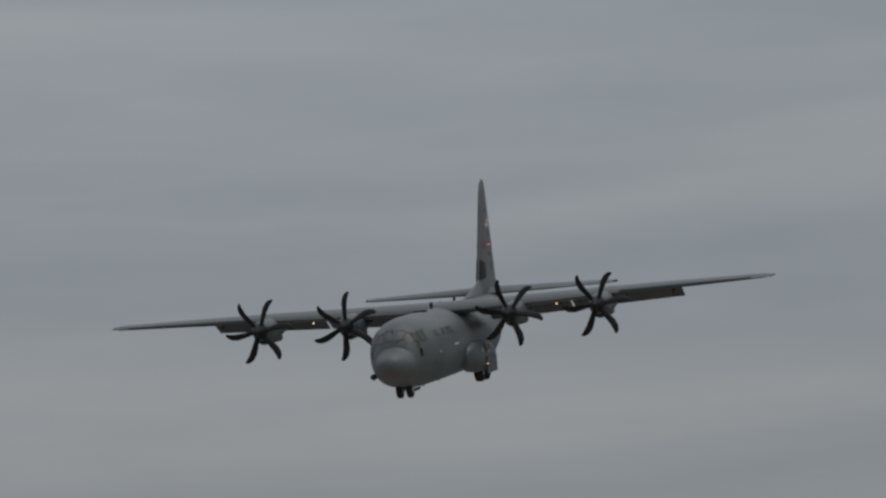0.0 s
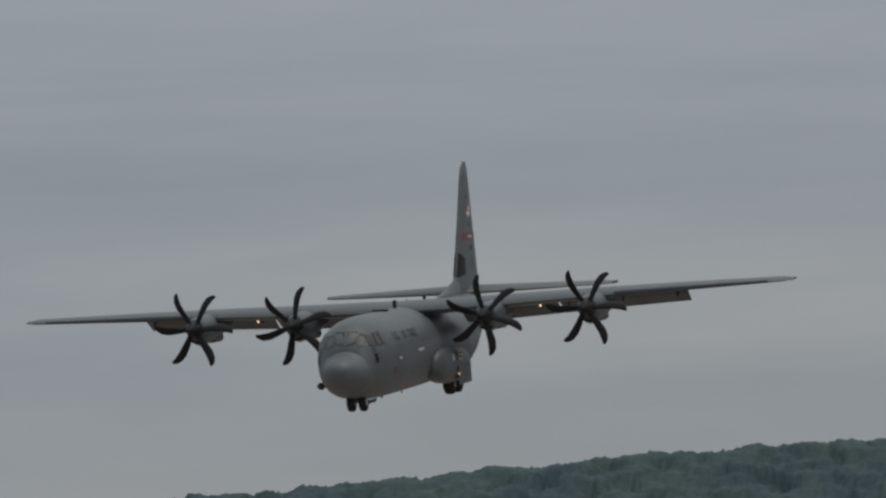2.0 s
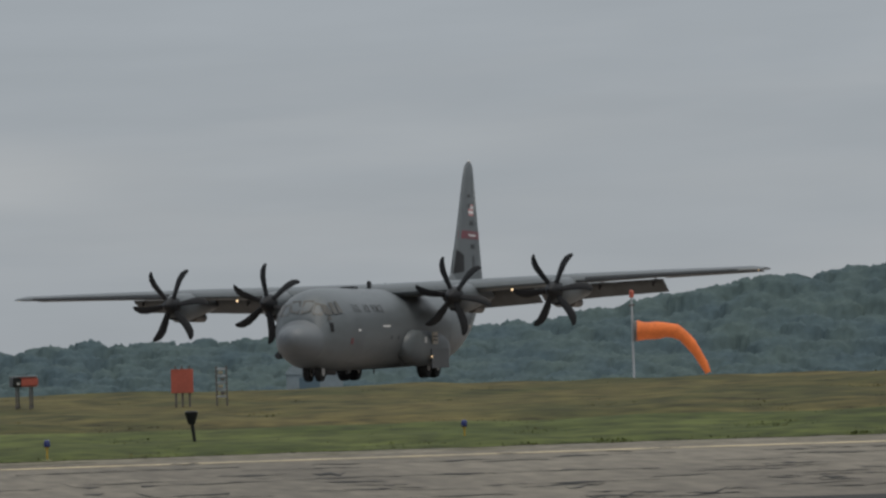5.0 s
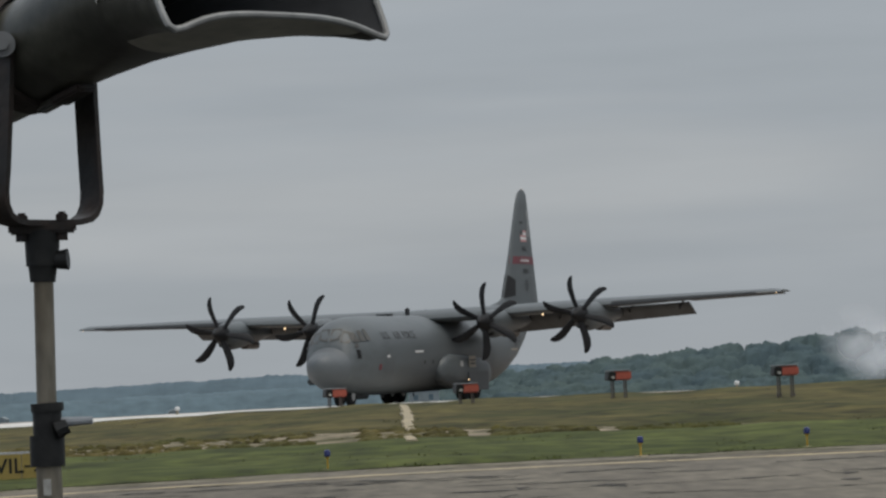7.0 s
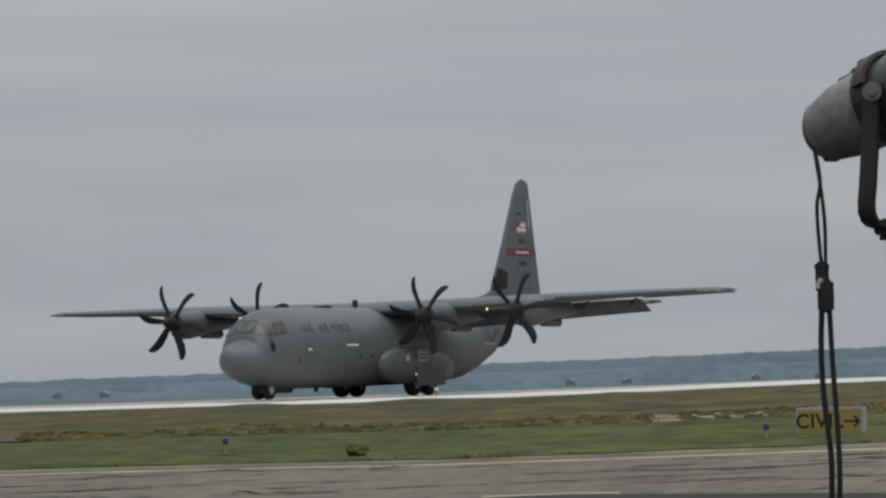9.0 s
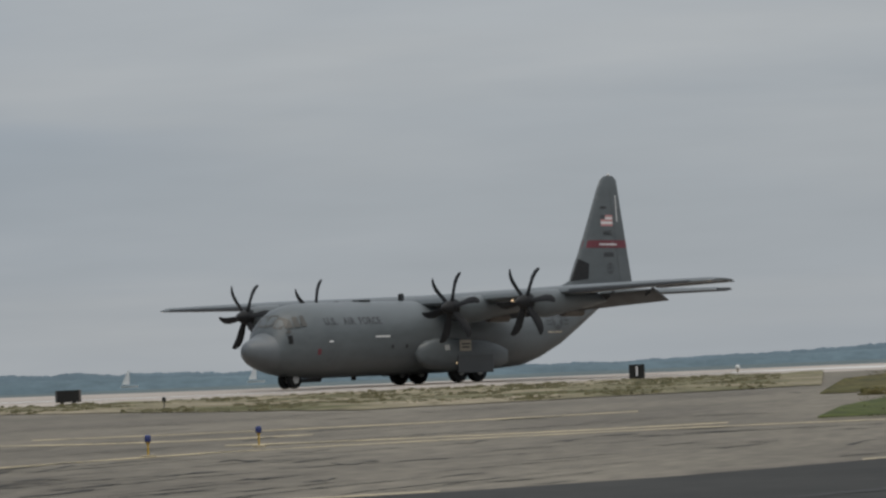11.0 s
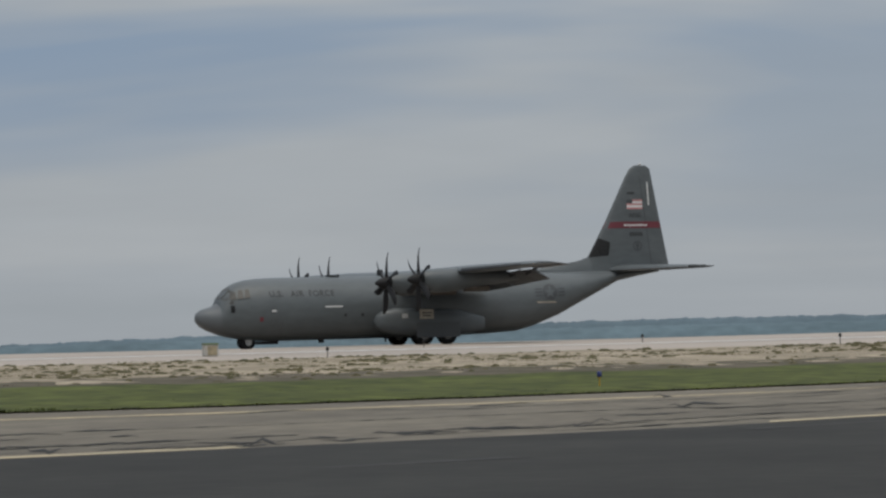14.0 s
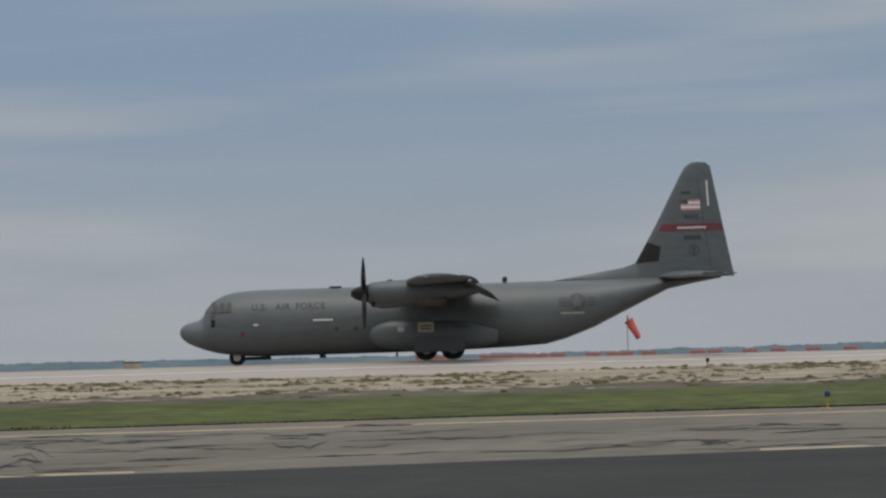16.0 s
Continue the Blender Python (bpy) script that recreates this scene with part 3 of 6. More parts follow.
tagged(part("crack_sealer", bm, M_SEAL, smooth=False), "dark jagged cracks wandering over the old pavement", "crack", kind="stuff")
# pale scuffs on the dark asphalt
bm = bmesh.new()
for k in range(18):
    u = rng.uniform(3, 16.5)
    r = joints(u)[0][2] - 3.5 - 2.3 * k
    pts, wide, w = [], [], rng.uniform(0.2, 0.7)
    for i in range(rng.randint(8, 26)):
        x, y = spot(u, r)
        pts.append((x, y, height(u, r) + 0.003))
        wide.append(w * rng.uniform(0.8, 1.1))
        u += 0.05
        r += rng.gauss(0, 0.002)
    ribbon(bm, pts, wide)
tagged(part("tyre_scuffs", bm, material("worn_asphalt", (0.039, 0.038, 0.0365), 0.85, vary=0.3, scale=0.4, fine=1.6, bump=0.0, tint=(0.034, 0.033, 0.0318), spec=0.12), smooth=False), "faint pale streaks worn along the asphalt", "streak", kind="stuff")


# tufts: small sheaves of blades
def tufts(name, count, pick, tall, mat, label, seed, blades=5, spread=0.5):
    rg = random.Random(seed)
    verts, faces = [], []
    for _ in range(count):
        u, r, size = pick(rg)
        x, y = spot(u, r)
        z = height(u, r)
        for _b in range(blades):
            a = rg.uniform(0, 6.283)
            h = tall * size * rg.uniform(0.5, 1.1)
            w = 0.22 * h
            px, py = x + rg.gauss(0, spread * tall * size), y + rg.gauss(0, spread * tall * size)
            lean = rg.uniform(0.5, 1.6) * h
            k = len(verts)
            ca, sa = math.cos(a), math.sin(a)
            verts += [(px - w * sa, py + w * ca, z), (px + w * sa, py - w * ca, z), (px + lean * ca + 0.3 * w * sa, py + lean * sa - 0.3 * w * ca, z + h), (px + lean * ca - 0.3 * w * sa, py + lean * sa + 0.3 * w * ca, z + h)]
            faces.append((k, k + 1, k + 2, k + 3))
    me = bpy.data.meshes.new(name)
    me.from_pydata(verts, [], faces)
    me.materials.append(mat)
    return tagged(new(name, me), label, "grass", kind="stuff")


def pick_sand(rg):
    while True:
        u = rg.uniform(10.3, 17.5) if rg.random() < 0.75 else rg.uniform(10.3, 12.2)
        rs = joints(u)[0]
        if u < 12.2:
            a, b = 178 + 46 * max(0.0, u - 11.2), rs[5] - 1
        else:
            a, b = rs[4] - 1 + 45 * max(0, 12.75 - u), rs[5]
        if b > a:
            r = a + (b - a) * rg.random() ** 0.7
            if noise.noise((u * 2.2, r * 0.10, 3.0)) + 0.55 * noise.noise((u * 7, r * 0.3, 8.0)) > -0.10:
                return u, r, rg.uniform(0.5, 1.5)


def pick_edge(rg):
    u = rg.uniform(-1, 10.1) if rg.random() < 0.6 else rg.uniform(12.05, 17.5)
    return u, joints(u)[0][3] + (1.2 if u > 11 else 0) + abs(rg.gauss(0, 0.5)) + 0.05, rg.uniform(0.4, 1.2) * (1.8 if noise.noise((u * 5, 1, 1)) > 0.25 else 1)


def pick_bank(rg):
    while True:
        u = rg.uniform(2.0, 10.1)
        rs = joints(u)[0]
        r = rs[3] + (rs[5] - rs[3]) * rg.random()
        if band_near(u) < r - rs[4] < band_far(u) and noise.noise((u * 6, r * 0.3, 4.0)) < 0.22:
            continue
        if noise.noise((u * 3, r * 0.15, 4.0)) > -0.1:
            return u, r, rg.uniform(0.4, 1.1)


def pick_green(rg):
    u = rg.uniform(12.0, 17.5) if rg.random() < 0.5 else rg.uniform(2.0, 10.1)
    rs = joints(u)[0]
    top = blunt(u, 11.98, 0.9, rs[4] - rs[3] - 2.0) if u > 11 else rs[4] - rs[3]
    return u, rs[3] + 1.2 + (top - (1.0 if u > 11 else 1.5 - band_near(u))) * rg.random(), rg.uniform(0.4, 1.0)


tufts("dry_tufts", 6000, pick_sand, 0.09, M_TUFT, "low olive and straw-coloured tufts scattered over the sand", 11, 22, 3.0)
tufts("edge_grass", 6200, pick_edge, 0.06, M_GRASS, "longer grass overhanging the pavement's edge", 12)
tufts("bank_grass", 19000, pick_bank, 0.10, M_ROUGH, "coarse dry grass standing on the bank", 13, 3)
tufts("green_blades", 22000, pick_green, 0.08, M_GRASS, "uneven blades in the mown strip", 14, 3)


# low scrub mounds on the sand
b = bmesh.new()
bmesh.ops.create_icosphere(b, subdivisions=2, radius=1.0)
SCRUB = [v.co.copy() for v in b.verts], [tuple(v.index for v in f.verts) for f in b.faces]
b.free()


def mounds(name, count, pick, wides, talls, mat, label, seed):
    rg = random.Random(seed)
    verts, faces = [], []
    for k in range(count):
        u, r, size = pick(rg)
        x, y = spot(u, r)
        z, wide, tall = height(u, r), rg.uniform(*wides), rg.uniform(*talls)
        base = len(verts)
        for c in SCRUB[0]:
            d = wide * (1 + 0.4 * noise.noise(c * 1.8 + Vector((k * 2.3, 0, 0))) + 0.25 * noise.noise(c * 5 + Vector((0, k * 1.3, 0))))
            verts.append((x + c.x * d, y + c.y * d, z + c.z * tall * d / wide))
        faces += [tuple(base + i for i in f) for f in SCRUB[1]]
    me = bpy.data.meshes.new(name)
    me.from_pydata(verts, [], faces)
    me.materials.append(mat)
    me.polygons.foreach_set("use_smooth", [True] * len(me.polygons))
    return tagged(new(name, me), label, "scrub", kind="stuff")


def pick_foot(rg):
    """Weeds along the bare band under the bank, thickest at its two edges."""
    while True:
        u = rg.uniform(6.1, 10.1)
        a, b = band_near(u), band_far(u)
        if b > a and noise.noise((u * 5, 2.0, 1.0)) > -0.25:
            return u, joints(u)[0][4] + a + (b - a) * rg.choice((rg.random(), rg.random() ** 3, 1 - rg.random() ** 4)), 1.0


mounds("scrub", 5200, pick_sand, (0.10, 0.38), (0.05, 0.17), M_SCRUB, "low olive-brown scrub mounds dotted over the sand", 31)
mounds("weeds", 1500, pick_foot, (0.10, 0.42), (0.06, 0.20), M_ROUGH, "dark low weeds along the bare ground under the bank", 33)
# ---- woods and hills in the distance; bearing and height as a slope ----
RIDGE = np.array([(1.6, 10), (2.0, 28), (2.6, 46), (3.5, 56), (4.6, 66), (6, 80), (7.2, 92), (8.4, 92), (10.2, 95), (12.6, 102), (14, 128), (15.6, 168), (17.7, 192), (20, 204), (22.5, 214), (25, 232), (27, 241), (32, 234), (60, 220)])
HILLS = np.array([(-75, 16), (-60, 18), (-55, 14), (-52, 10), (-49, 7), (-45.5, 9), (-43, 17), (-40, 24), (-37, 29), (-34, 28), (-31, 33), (-28, 31), (-25, 27), (-21, 14), (-18, 10), (-16, 16), (-13, 31), (-9, 39), (-6, 43), (-3, 51), (0, 60), (6, 60), (12, 60), (60, 60)])
SLOPE = 1 / 8142


def clump(seed):
    """A small leafy clump, as points and triangles."""
    b = bmesh.new()
    bmesh.ops.create_icosphere(b, subdivisions=2, radius=1.0)
    vs = []
    for v in b.verts:
        q = v.co + Vector((seed * 3.1, 1.7, 0))
        d = 1 + 0.30 * noise.noise(q * 1.6) + 0.18 * noise.noise(q * 4.0)
        vs.append(Vector((v.co.x * d, v.co.y * d, v.co.z * d * 0.8)))
    fs = [tuple(v.index for v in f.verts) for f in b.faces]
    b.free()
    return vs, fs


CROWNS = [clump(s) for s in range(8)]
# the closed canopy of the ridge: rounded crowns side by side on the slope
BS = np.radians(np.arange(1.5, 36, 0.035))
RS = np.arange(1352, 1446, 1.25)
SHARE = np.clip((RS - 1356) / 74, 0, 1) ** 1.2
SLOPES = np.interp(np.degrees(BS), RIDGE[:, 0], RIDGE[:, 1]) * SLOPE
ground_z = EYE + SLOPES[:, None] * RS[None, :] * (0.03 + 0.97 * SHARE[None, :]) - 4.0
canopy = ground_z.copy()
rg = np.random.default_rng(21)
gx, gr = BS * 1400, RS
for k in range(3600):
    cx, cr = rg.uniform(gx[0], gx[-1]), 1354 + 88 * rg.random()
    i, j = int(np.searchsorted(gx, cx)), int(np.searchsorted(gr, cr))
    i, j = min(i, len(gx) - 1), min(j, len(gr) - 1)
    low = 0.7 if cx < math.radians(10) * 1400 else 1.0
    rad = rg.uniform(2.8, 6.8) * low
    top = ground_z[i, j] + 3.3 + rg.normal(0, 0.75) * low
    i0, i1, j0, j1 = np.searchsorted(gx, cx - rad), np.searchsorted(gx, cx + rad), np.searchsorted(gr, cr - rad), np.searchsorted(gr, cr + rad)
    dx, dr = gx[i0:i1, None] - cx, gr[None, j0:j1] - cr
    dome = 1 - (dx ** 2 + dr ** 2) / rad ** 2
    z = np.where(dome > 0, top - 0.42 * rad * (1 - np.sqrt(np.maximum(dome, 0))), -99)
    canopy[i0:i1, j0:j1] = np.maximum(canopy[i0:i1, j0:j1], z)
canopy += rg.normal(0, 0.34, canopy.shape)
canopy[:, 0] = -1.0
nb, nr = canopy.shape
xs = RS[None, :] * np.sin(BS)[:, None]
ys = RS[None, :] * np.cos(BS)[:, None]
verts = np.stack([xs, ys, canopy], -1).reshape(-1, 3).tolist()
faces = [(i * nr + j, (i + 1) * nr + j, (i + 1) * nr + j + 1, i * nr + j + 1) for i in range(nb - 1) for j in range(nr - 1)]
me = bpy.data.meshes.new("woodland")
me.from_pydata(verts, [], faces)
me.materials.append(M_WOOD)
me.polygons.foreach_set("use_smooth", [True] * len(me.polygons))
tagged(new("woodland", me), "dense summer woodland covering a low ridge, distance haze in its leaf colour", "woods", kind="stuff")
# the slope behind the trees
bm = bmesh.new()
cols = []
for b in np.arange(1.5, 60, 0.4):
    h = np.interp(b, RIDGE[:, 0], RIDGE[:, 1]) * SLOPE
    a = math.radians(b)
    cols.append([bm.verts.new((r * math.sin(a), r * math.cos(a), z)) for r, z in ((1351, -0.5), (1362, EYE + h * 1362 * 0.03 - 4.5), (1396, EYE + h * 1396 * 0.4 - 5.0), (1432, EYE + h * 1432 - 5.5), (1700, -0.5))])
for p, q in zip(cols, cols[1:]):
    for k in range(4):
        bm.faces.new((p[k], q[k], q[k + 1], p[k + 1]))
bmesh.ops.recalc_face_normals(bm, faces=bm.faces)
tagged(part("ridge", bm, M_WOOD), "dark wooded slope under the trees, in their hazed colour", "hill", kind="structure")


def skyline(name, table, share, dist, mat, label, rough, seed):
    """A far ridge with an uneven tree line, as a rounded bank."""
    bm = bmesh.new()
    cols = []
    for b in np.arange(-75, 60, 0.02):
        h = np.interp(b, table[:, 0], table[:, 1]) * share
        h += rough * (noise.noise((b * 2.2, seed, 0)) + 0.7 * noise.noise((b * 6.0, seed, 4)) + 0.6 * noise.noise((b * 17.0, seed, 9)) + 0.4 * noise.noise((b * 43.0, seed, 12)))
        h = max(h, 1.5) * SLOPE * dist
        a = math.radians(b)
        cols.append([bm.verts.new((r * math.sin(a), r * math.cos(a), z)) for r, z in ((dist - 30, -0.5), (dist, EYE + h * 0.7), (dist + 25, EYE + h), (dist + 120, 1.0))])
    for p, q in zip(cols, cols[1:]):
        for k in range(3):
            bm.faces.new((p[k], q[k], q[k + 1], p[k + 1]))
    bmesh.ops.recalc_face_normals(bm, faces=bm.faces)
    return tagged(part(name, bm, mat), label, "hills", kind="structure")


skyline("backdrop", HILLS, 1.0, 4300, M_HILL, "distant hills along the horizon, blue-grey haze in their colour", 3.2, 1.0)
skyline("backdrop", HILLS, 0.62, 3300, M_BELT, "darker far tree belt below the hills, haze in its colour", 2.6, 7.0)
# ---- the transport aircraft: x forward, y to port, z up from the ground, in metres ----
BODY = np.array([  # x, half width, top, bottom
    (16.00, 0.03, 2.16, 2.08), (15.90, 0.34, 2.42, 1.80), (15.60, 0.66, 2.64, 1.52), (15.10, 0.98, 2.78, 1.26), (14.80, 1.11, 2.85, 1.15), (14.55, 1.22, 3.04, 1.05),
    (14.40, 1.28, 3.32, 1.00), (14.25, 1.33, 3.58, 0.95), (13.95, 1.44, 3.92, 0.87), (13.60, 1.56, 4.17, 0.79), (13.20, 1.68, 4.36, 0.72), (12.60, 1.84, 4.51, 0.63), (11.80, 1.98, 4.60, 0.56),
    (10.6, 2.10, 4.64, 0.52), (9.0, 2.16, 4.65, 0.52), (6.0, 2.17, 4.65, 0.53), (2.0, 2.17, 4.66, 0.55), (-2.0, 2.17, 4.67, 0.60), (-4.6, 2.17, 4.68, 0.68),
    (-6.66, 2.13, 4.69, 0.80), (-7.92, 2.05, 4.69, 1.12), (-9.70, 1.86, 4.70, 1.78), (-11.5, 1.56, 4.72, 2.66), (-13.3, 1.14, 4.74, 3.52), (-14.3, 0.86, 4.76, 4.00),
    (-16.0, 0.46, 4.80, 4.34), (-17.6, 0.16, 4.84, 4.60)])


def body_at(x):
    return [float(np.interp(-x, -BODY[:, 0], BODY[:, k])) for k in (1, 2, 3)]


def skin(x, z):
    """Half width of the fuselage at a place along it and a height."""
    w, top, bot = body_at(x)
    c, h = (top + bot) / 2, (top - bot) / 2
    v = min(abs((z - c) / h), 0.999)
    n = 2.0 if z > c else 2.5
    return w * (1 - v ** n) ** (1 / n)


def loft(sections):
    """A closed skin through rings of points."""
    bm = bmesh.new()
    rings = [[bm.verts.new(p) for p in ring] for ring in sections]
    for p, q in zip(rings, rings[1:]):
        k = len(p)
        for i in range(k):
            bm.faces.new((p[i], p[(i + 1) % k], q[(i + 1) % k], q[i]))
    bm.faces.new(rings[0]), bm.faces.new(rings[-1][::-1])
    bmesh.ops.recalc_face_normals(bm, faces=bm.faces)
    return bm


def body_ring(x, n=40):
    w, top, bot = body_at(x)
    c, h = (top + bot) / 2, (top - bot) / 2
    pts = []
    for i in range(n):
        a = 2 * math.pi * i / n
        s, k = math.sin(a), math.cos(a)
        e = 2 / (2.0 if s > 0 else 2.5)
        pts.append((x, w * math.copysign(abs(k) ** e, k), c + h * math.copysign(abs(s) ** e, s)))
    return pts


def foil_ring(x_lead, x_trail, y, z, thick, n=12, twist=0.0):
    """An aerofoil outline at a span station: leading edge forward."""
    chord = x_lead - x_trail
    up, low = [], []
    for i in range(n + 1):
        t = (1 - math.cos(math.pi * i / n)) / 2
        half = 5 * thick * (0.2969 * math.sqrt(t) - 0.126 * t - 0.3516 * t * t + 0.2843 * t ** 3 - 0.1015 * t ** 4)
        camber = 0.03 * chord * 4 * t * (1 - t)
        x = x_lead - chord * t
        up.append((x, y, z + camber + half - twist * t))
        low.append((x, y, z + camber - half * 0.85 - twist * t))
    return up + low[-2:0:-1]


def tube(bm, a, b, r0, r1=None, n=12, caps=True):
    r1 = r0 if r1 is None else r1
    a, b = Vector(a), Vector(b)
    q = (b - a).to_track_quat("Z", "Y")
    ring = [[bm.verts.new(c + q @ Vector((r * math.cos(2 * math.pi * i / n), r * math.sin(2 * math.pi * i / n), 0))) for i in range(n)] for c, r in ((a, r0), (b, r1))]
    for i in range(n):
        bm.faces.new((ring[0][i], ring[0][(i + 1) % n], ring[1][(i + 1) % n], ring[1][i]))
    if caps:
        bm.faces.new(ring[0][::-1]), bm.faces.new(ring[1])


def block(bm, centre, size, turn=None, bevel=0.0):
    made = bmesh.ops.create_cube(bm, size=1.0)
    for v in made["verts"]:
        v.co = Vector((v.co.x * size[0], v.co.y * size[1], v.co.z * size[2]))
    if bevel:
        es = list({e for v in made["verts"] for e in v.link_edges})
        vs = bmesh.ops.bevel(bm, geom=es, offset=bevel, segments=2, affect="EDGES")["verts"]
        made = {"verts": list({*vs, *[v for v in made["verts"] if v.is_valid]})}
    for v in made["verts"]:
        v.co = (turn @ v.co if turn else v.co) + Vector(centre)


def one(fn, *a, **k):
    bm = bmesh.new()
    fn(bm, *a, **k)
    return bm


plane = thing("transport_aircraft", pose(FLIGHT[0][1], FLIGHT[0][2], FLIGHT[0][3], FLIGHT[0][6], -FLIGHT[0][5], FLIGHT[0][4]),
              "grey four-engined military transport aircraft landing with wheels and flaps down", "aircraft")

xs = [16.0, 15.96, 15.9, 15.8, 15.6, 15.35, 15.1, 14.8, 14.55, 14.4, 14.25, 14.1, 13.95, 13.75, 13.6, 13.4, 13.2, 12.9, 12.6, 12.2, 11.8, 11.2, 10.6, 9.8, 9.0, 7.5, 6, 4, 2, 0, -2, -3.5, -4.6, -5.7, -6.66,
      -7.2, -7.92, -8.8, -9.7, -10.6, -11.5, -12.4, -13.3, -14.3, -15.2, -16, -16.8, -17.6]
fuselage = part("fuselage", loft([body_ring(x) for x in xs if x <= 14.55]), M_SKIN, plane)
part("radome", loft([body_ring(x) for x in xs if x >= 14.55]), M_RADOME, plane, "smooth rounded grey nose cone")


def curved_patch(name, x0, x1, z0, z1, mat, parent, side=1, off=0.012, label="", nz=8, nx=2):
    bm = bmesh.new()
    grid = [[bm.verts.new((x0 + (x1 - x0) * i / nx, side * (skin(x0 + (x1 - x0) * i / nx, z0 + (z1 - z0) * k / nz) + off), z0 + (z1 - z0) * k / nz)) for k in range(nz + 1)] for i in range(nx + 1)]
    for i in range(nx):
        for k in range(nz):
            bm.faces.new((grid[i][k], grid[i][k + 1], grid[i + 1][k + 1], grid[i + 1][k]))
    return part(name, bm, mat, parent, label)


def lettering(name, text, size, mat, place, parent=None, label="", spread=1.0):
    """Letters as a mesh of their own; place maps (along, up) to a point."""
    cu = bpy.data.curves.new(name, "FONT")
    cu.body, cu.size, cu.align_x, cu.align_y, cu.space_character = text, size, "CENTER", "CENTER", spread
    cu.resolution_u, cu.offset = 3, 0.018 * size
    tmp = bpy.data.objects.new(name, cu)
    scene.collection.objects.link(tmp)
    me = bpy.data.meshes.new_from_object(tmp.evaluated_get(bpy.context.evaluated_depsgraph_get()))
    bpy.data.objects.remove(tmp)
    for v in me.vertices:
        v.co = place(v.co.x, v.co.y)
    me.materials.clear()
    me.materials.append(mat)
    ob = new(name, me)
    ob.parent = parent
    if label:
        ob["label"] = label
    return ob


for side in (1, -1):
    for word, at in (("U.S.", 1.86), ("AIR", 0.42), ("FORCE", -1.28)):
        lettering("air_force_lettering", word, 0.54, M_MARK,
                  lambda a, b, s=side, c=9.15 + side * at: Vector((c - s * a, s * (skin(c - s * a, 3.54 + b) + 0.014), 3.54 + b)), plane, "dark grey painted capital letters", 1.12)
    curved_patch("forward_window", 14.02, 13.76, 2.40, 2.86, M_DARK, plane, side, 0.016, "small dark lower window")
    curved_patch("crew_door", 11.50, 10.55, 0.90, 2.40, M_PANEL, plane, side, 0.012, "slightly darker crew door panel")
    curved_patch("unit_badge", 12.20, 11.97, 1.78, 2.08, M_CRIMSON, plane, side, 0.015, "small red badge", 2)
    curved_patch("white_strip", 7.72, 6.50, 2.62, 2.72, M_WHITE, plane, side, 0.014, "thin white walkway strip", 2)
    curved_patch("yellow_strip", -7.5, -9.0, 2.62, 2.71, M_TAN, plane, side, 0.014, "thin pale yellow strip", 2)
    curved_patch("paratroop_door", -4.2, -5.1, 1.15, 2.9, M_PANEL, plane, side, 0.012, "slightly darker side door panel")
    curved_patch("small_placard", 11.4, 11.1, 2.42, 2.52, M_WHITE, plane, side, 0.016, "", 2)
    for wx in (6.3, 5.1):
        bm = bmesh.new()
        vs = [bm.verts.new((wx + 0.11 * math.cos(a), side * (skin(wx, 2.1 + 0.11 * math.sin(a)) + 0.014), 2.1 + 0.11 * math.sin(a))) for a in np.arange(0, 6.28, 0.4)]
        bm.faces.new(vs)
        part("cabin_window", bm, M_MARK, plane, "small round dark window")
    # roundel: disc, star and bars
    cx, cz = -8.55, 3.33
    bm = bmesh.new()
    for i in range(5):
        a0, a1, a2 = (math.pi / 2 + 2 * math.pi * (i + d) / 5 for d in (-0.5, 0, 0.5))
        for a, b in ((a0, a1), (a1, a2)):
            ra, rb = (0.2, 0.5) if b == a1 else (0.5, 0.2)
            pts = [(0.56, a), (0.56, b), (rb, b), (ra, a)]
            bm.faces.new([bm.verts.new((cx + r * math.cos(q), side * (skin(cx + r * math.cos(q), cz + r * math.sin(q)) + 0.016), cz + r * math.sin(q))) for r, q in pts])
    for sx in (1, -1):
        for z0, z1 in ((0.18, 0.26), (-0.26, -0.18), (-0.06, 0.06)):
            pts = [(0.6, z0), (1.12, z0), (1.12, z1), (0.6, z1)]
            bm.faces.new([bm.verts.new((cx + sx * px, side * (skin(cx + sx * px, cz + pz) + 0.016), cz + pz)) for px, pz in pts])
    part("roundel", bm, M_SOFT, plane, "dark grey star and bars emblem", smooth=False)

# cockpit glazing: panes laid on the curve of the flight deck
def pane(name, corners, parent):
    """Corners as (x, z, side sign) on the skin; the pane is bulged slightly outwards with a dark frame."""
    bm = bmesh.new()
    vs = [bm.verts.new((x, y, z)) for x, y, z in corners]
    f = bm.faces.new(vs)
    r = bmesh.ops.inset_region(bm, faces=[f], thickness=0.035, depth=0.0)
    for g in bm.faces:
        g.material_index = 0 if g is f else 1
    return part(name, bm, [M_GLASS, M_SKIN2], parent, "cockpit window pane in a grey frame", smooth=False)


def front(x, y, lift=0.03):
    """Point on top of the flight deck's slope at a place along and across."""
    w, top, bot = body_at(x)
    c, h = (top + bot) / 2, (top - bot) / 2
    v = min(abs(y) / w, 0.98)
    return (x + lift, y, c + h * (1 - v ** 2) ** 0.5 + lift)


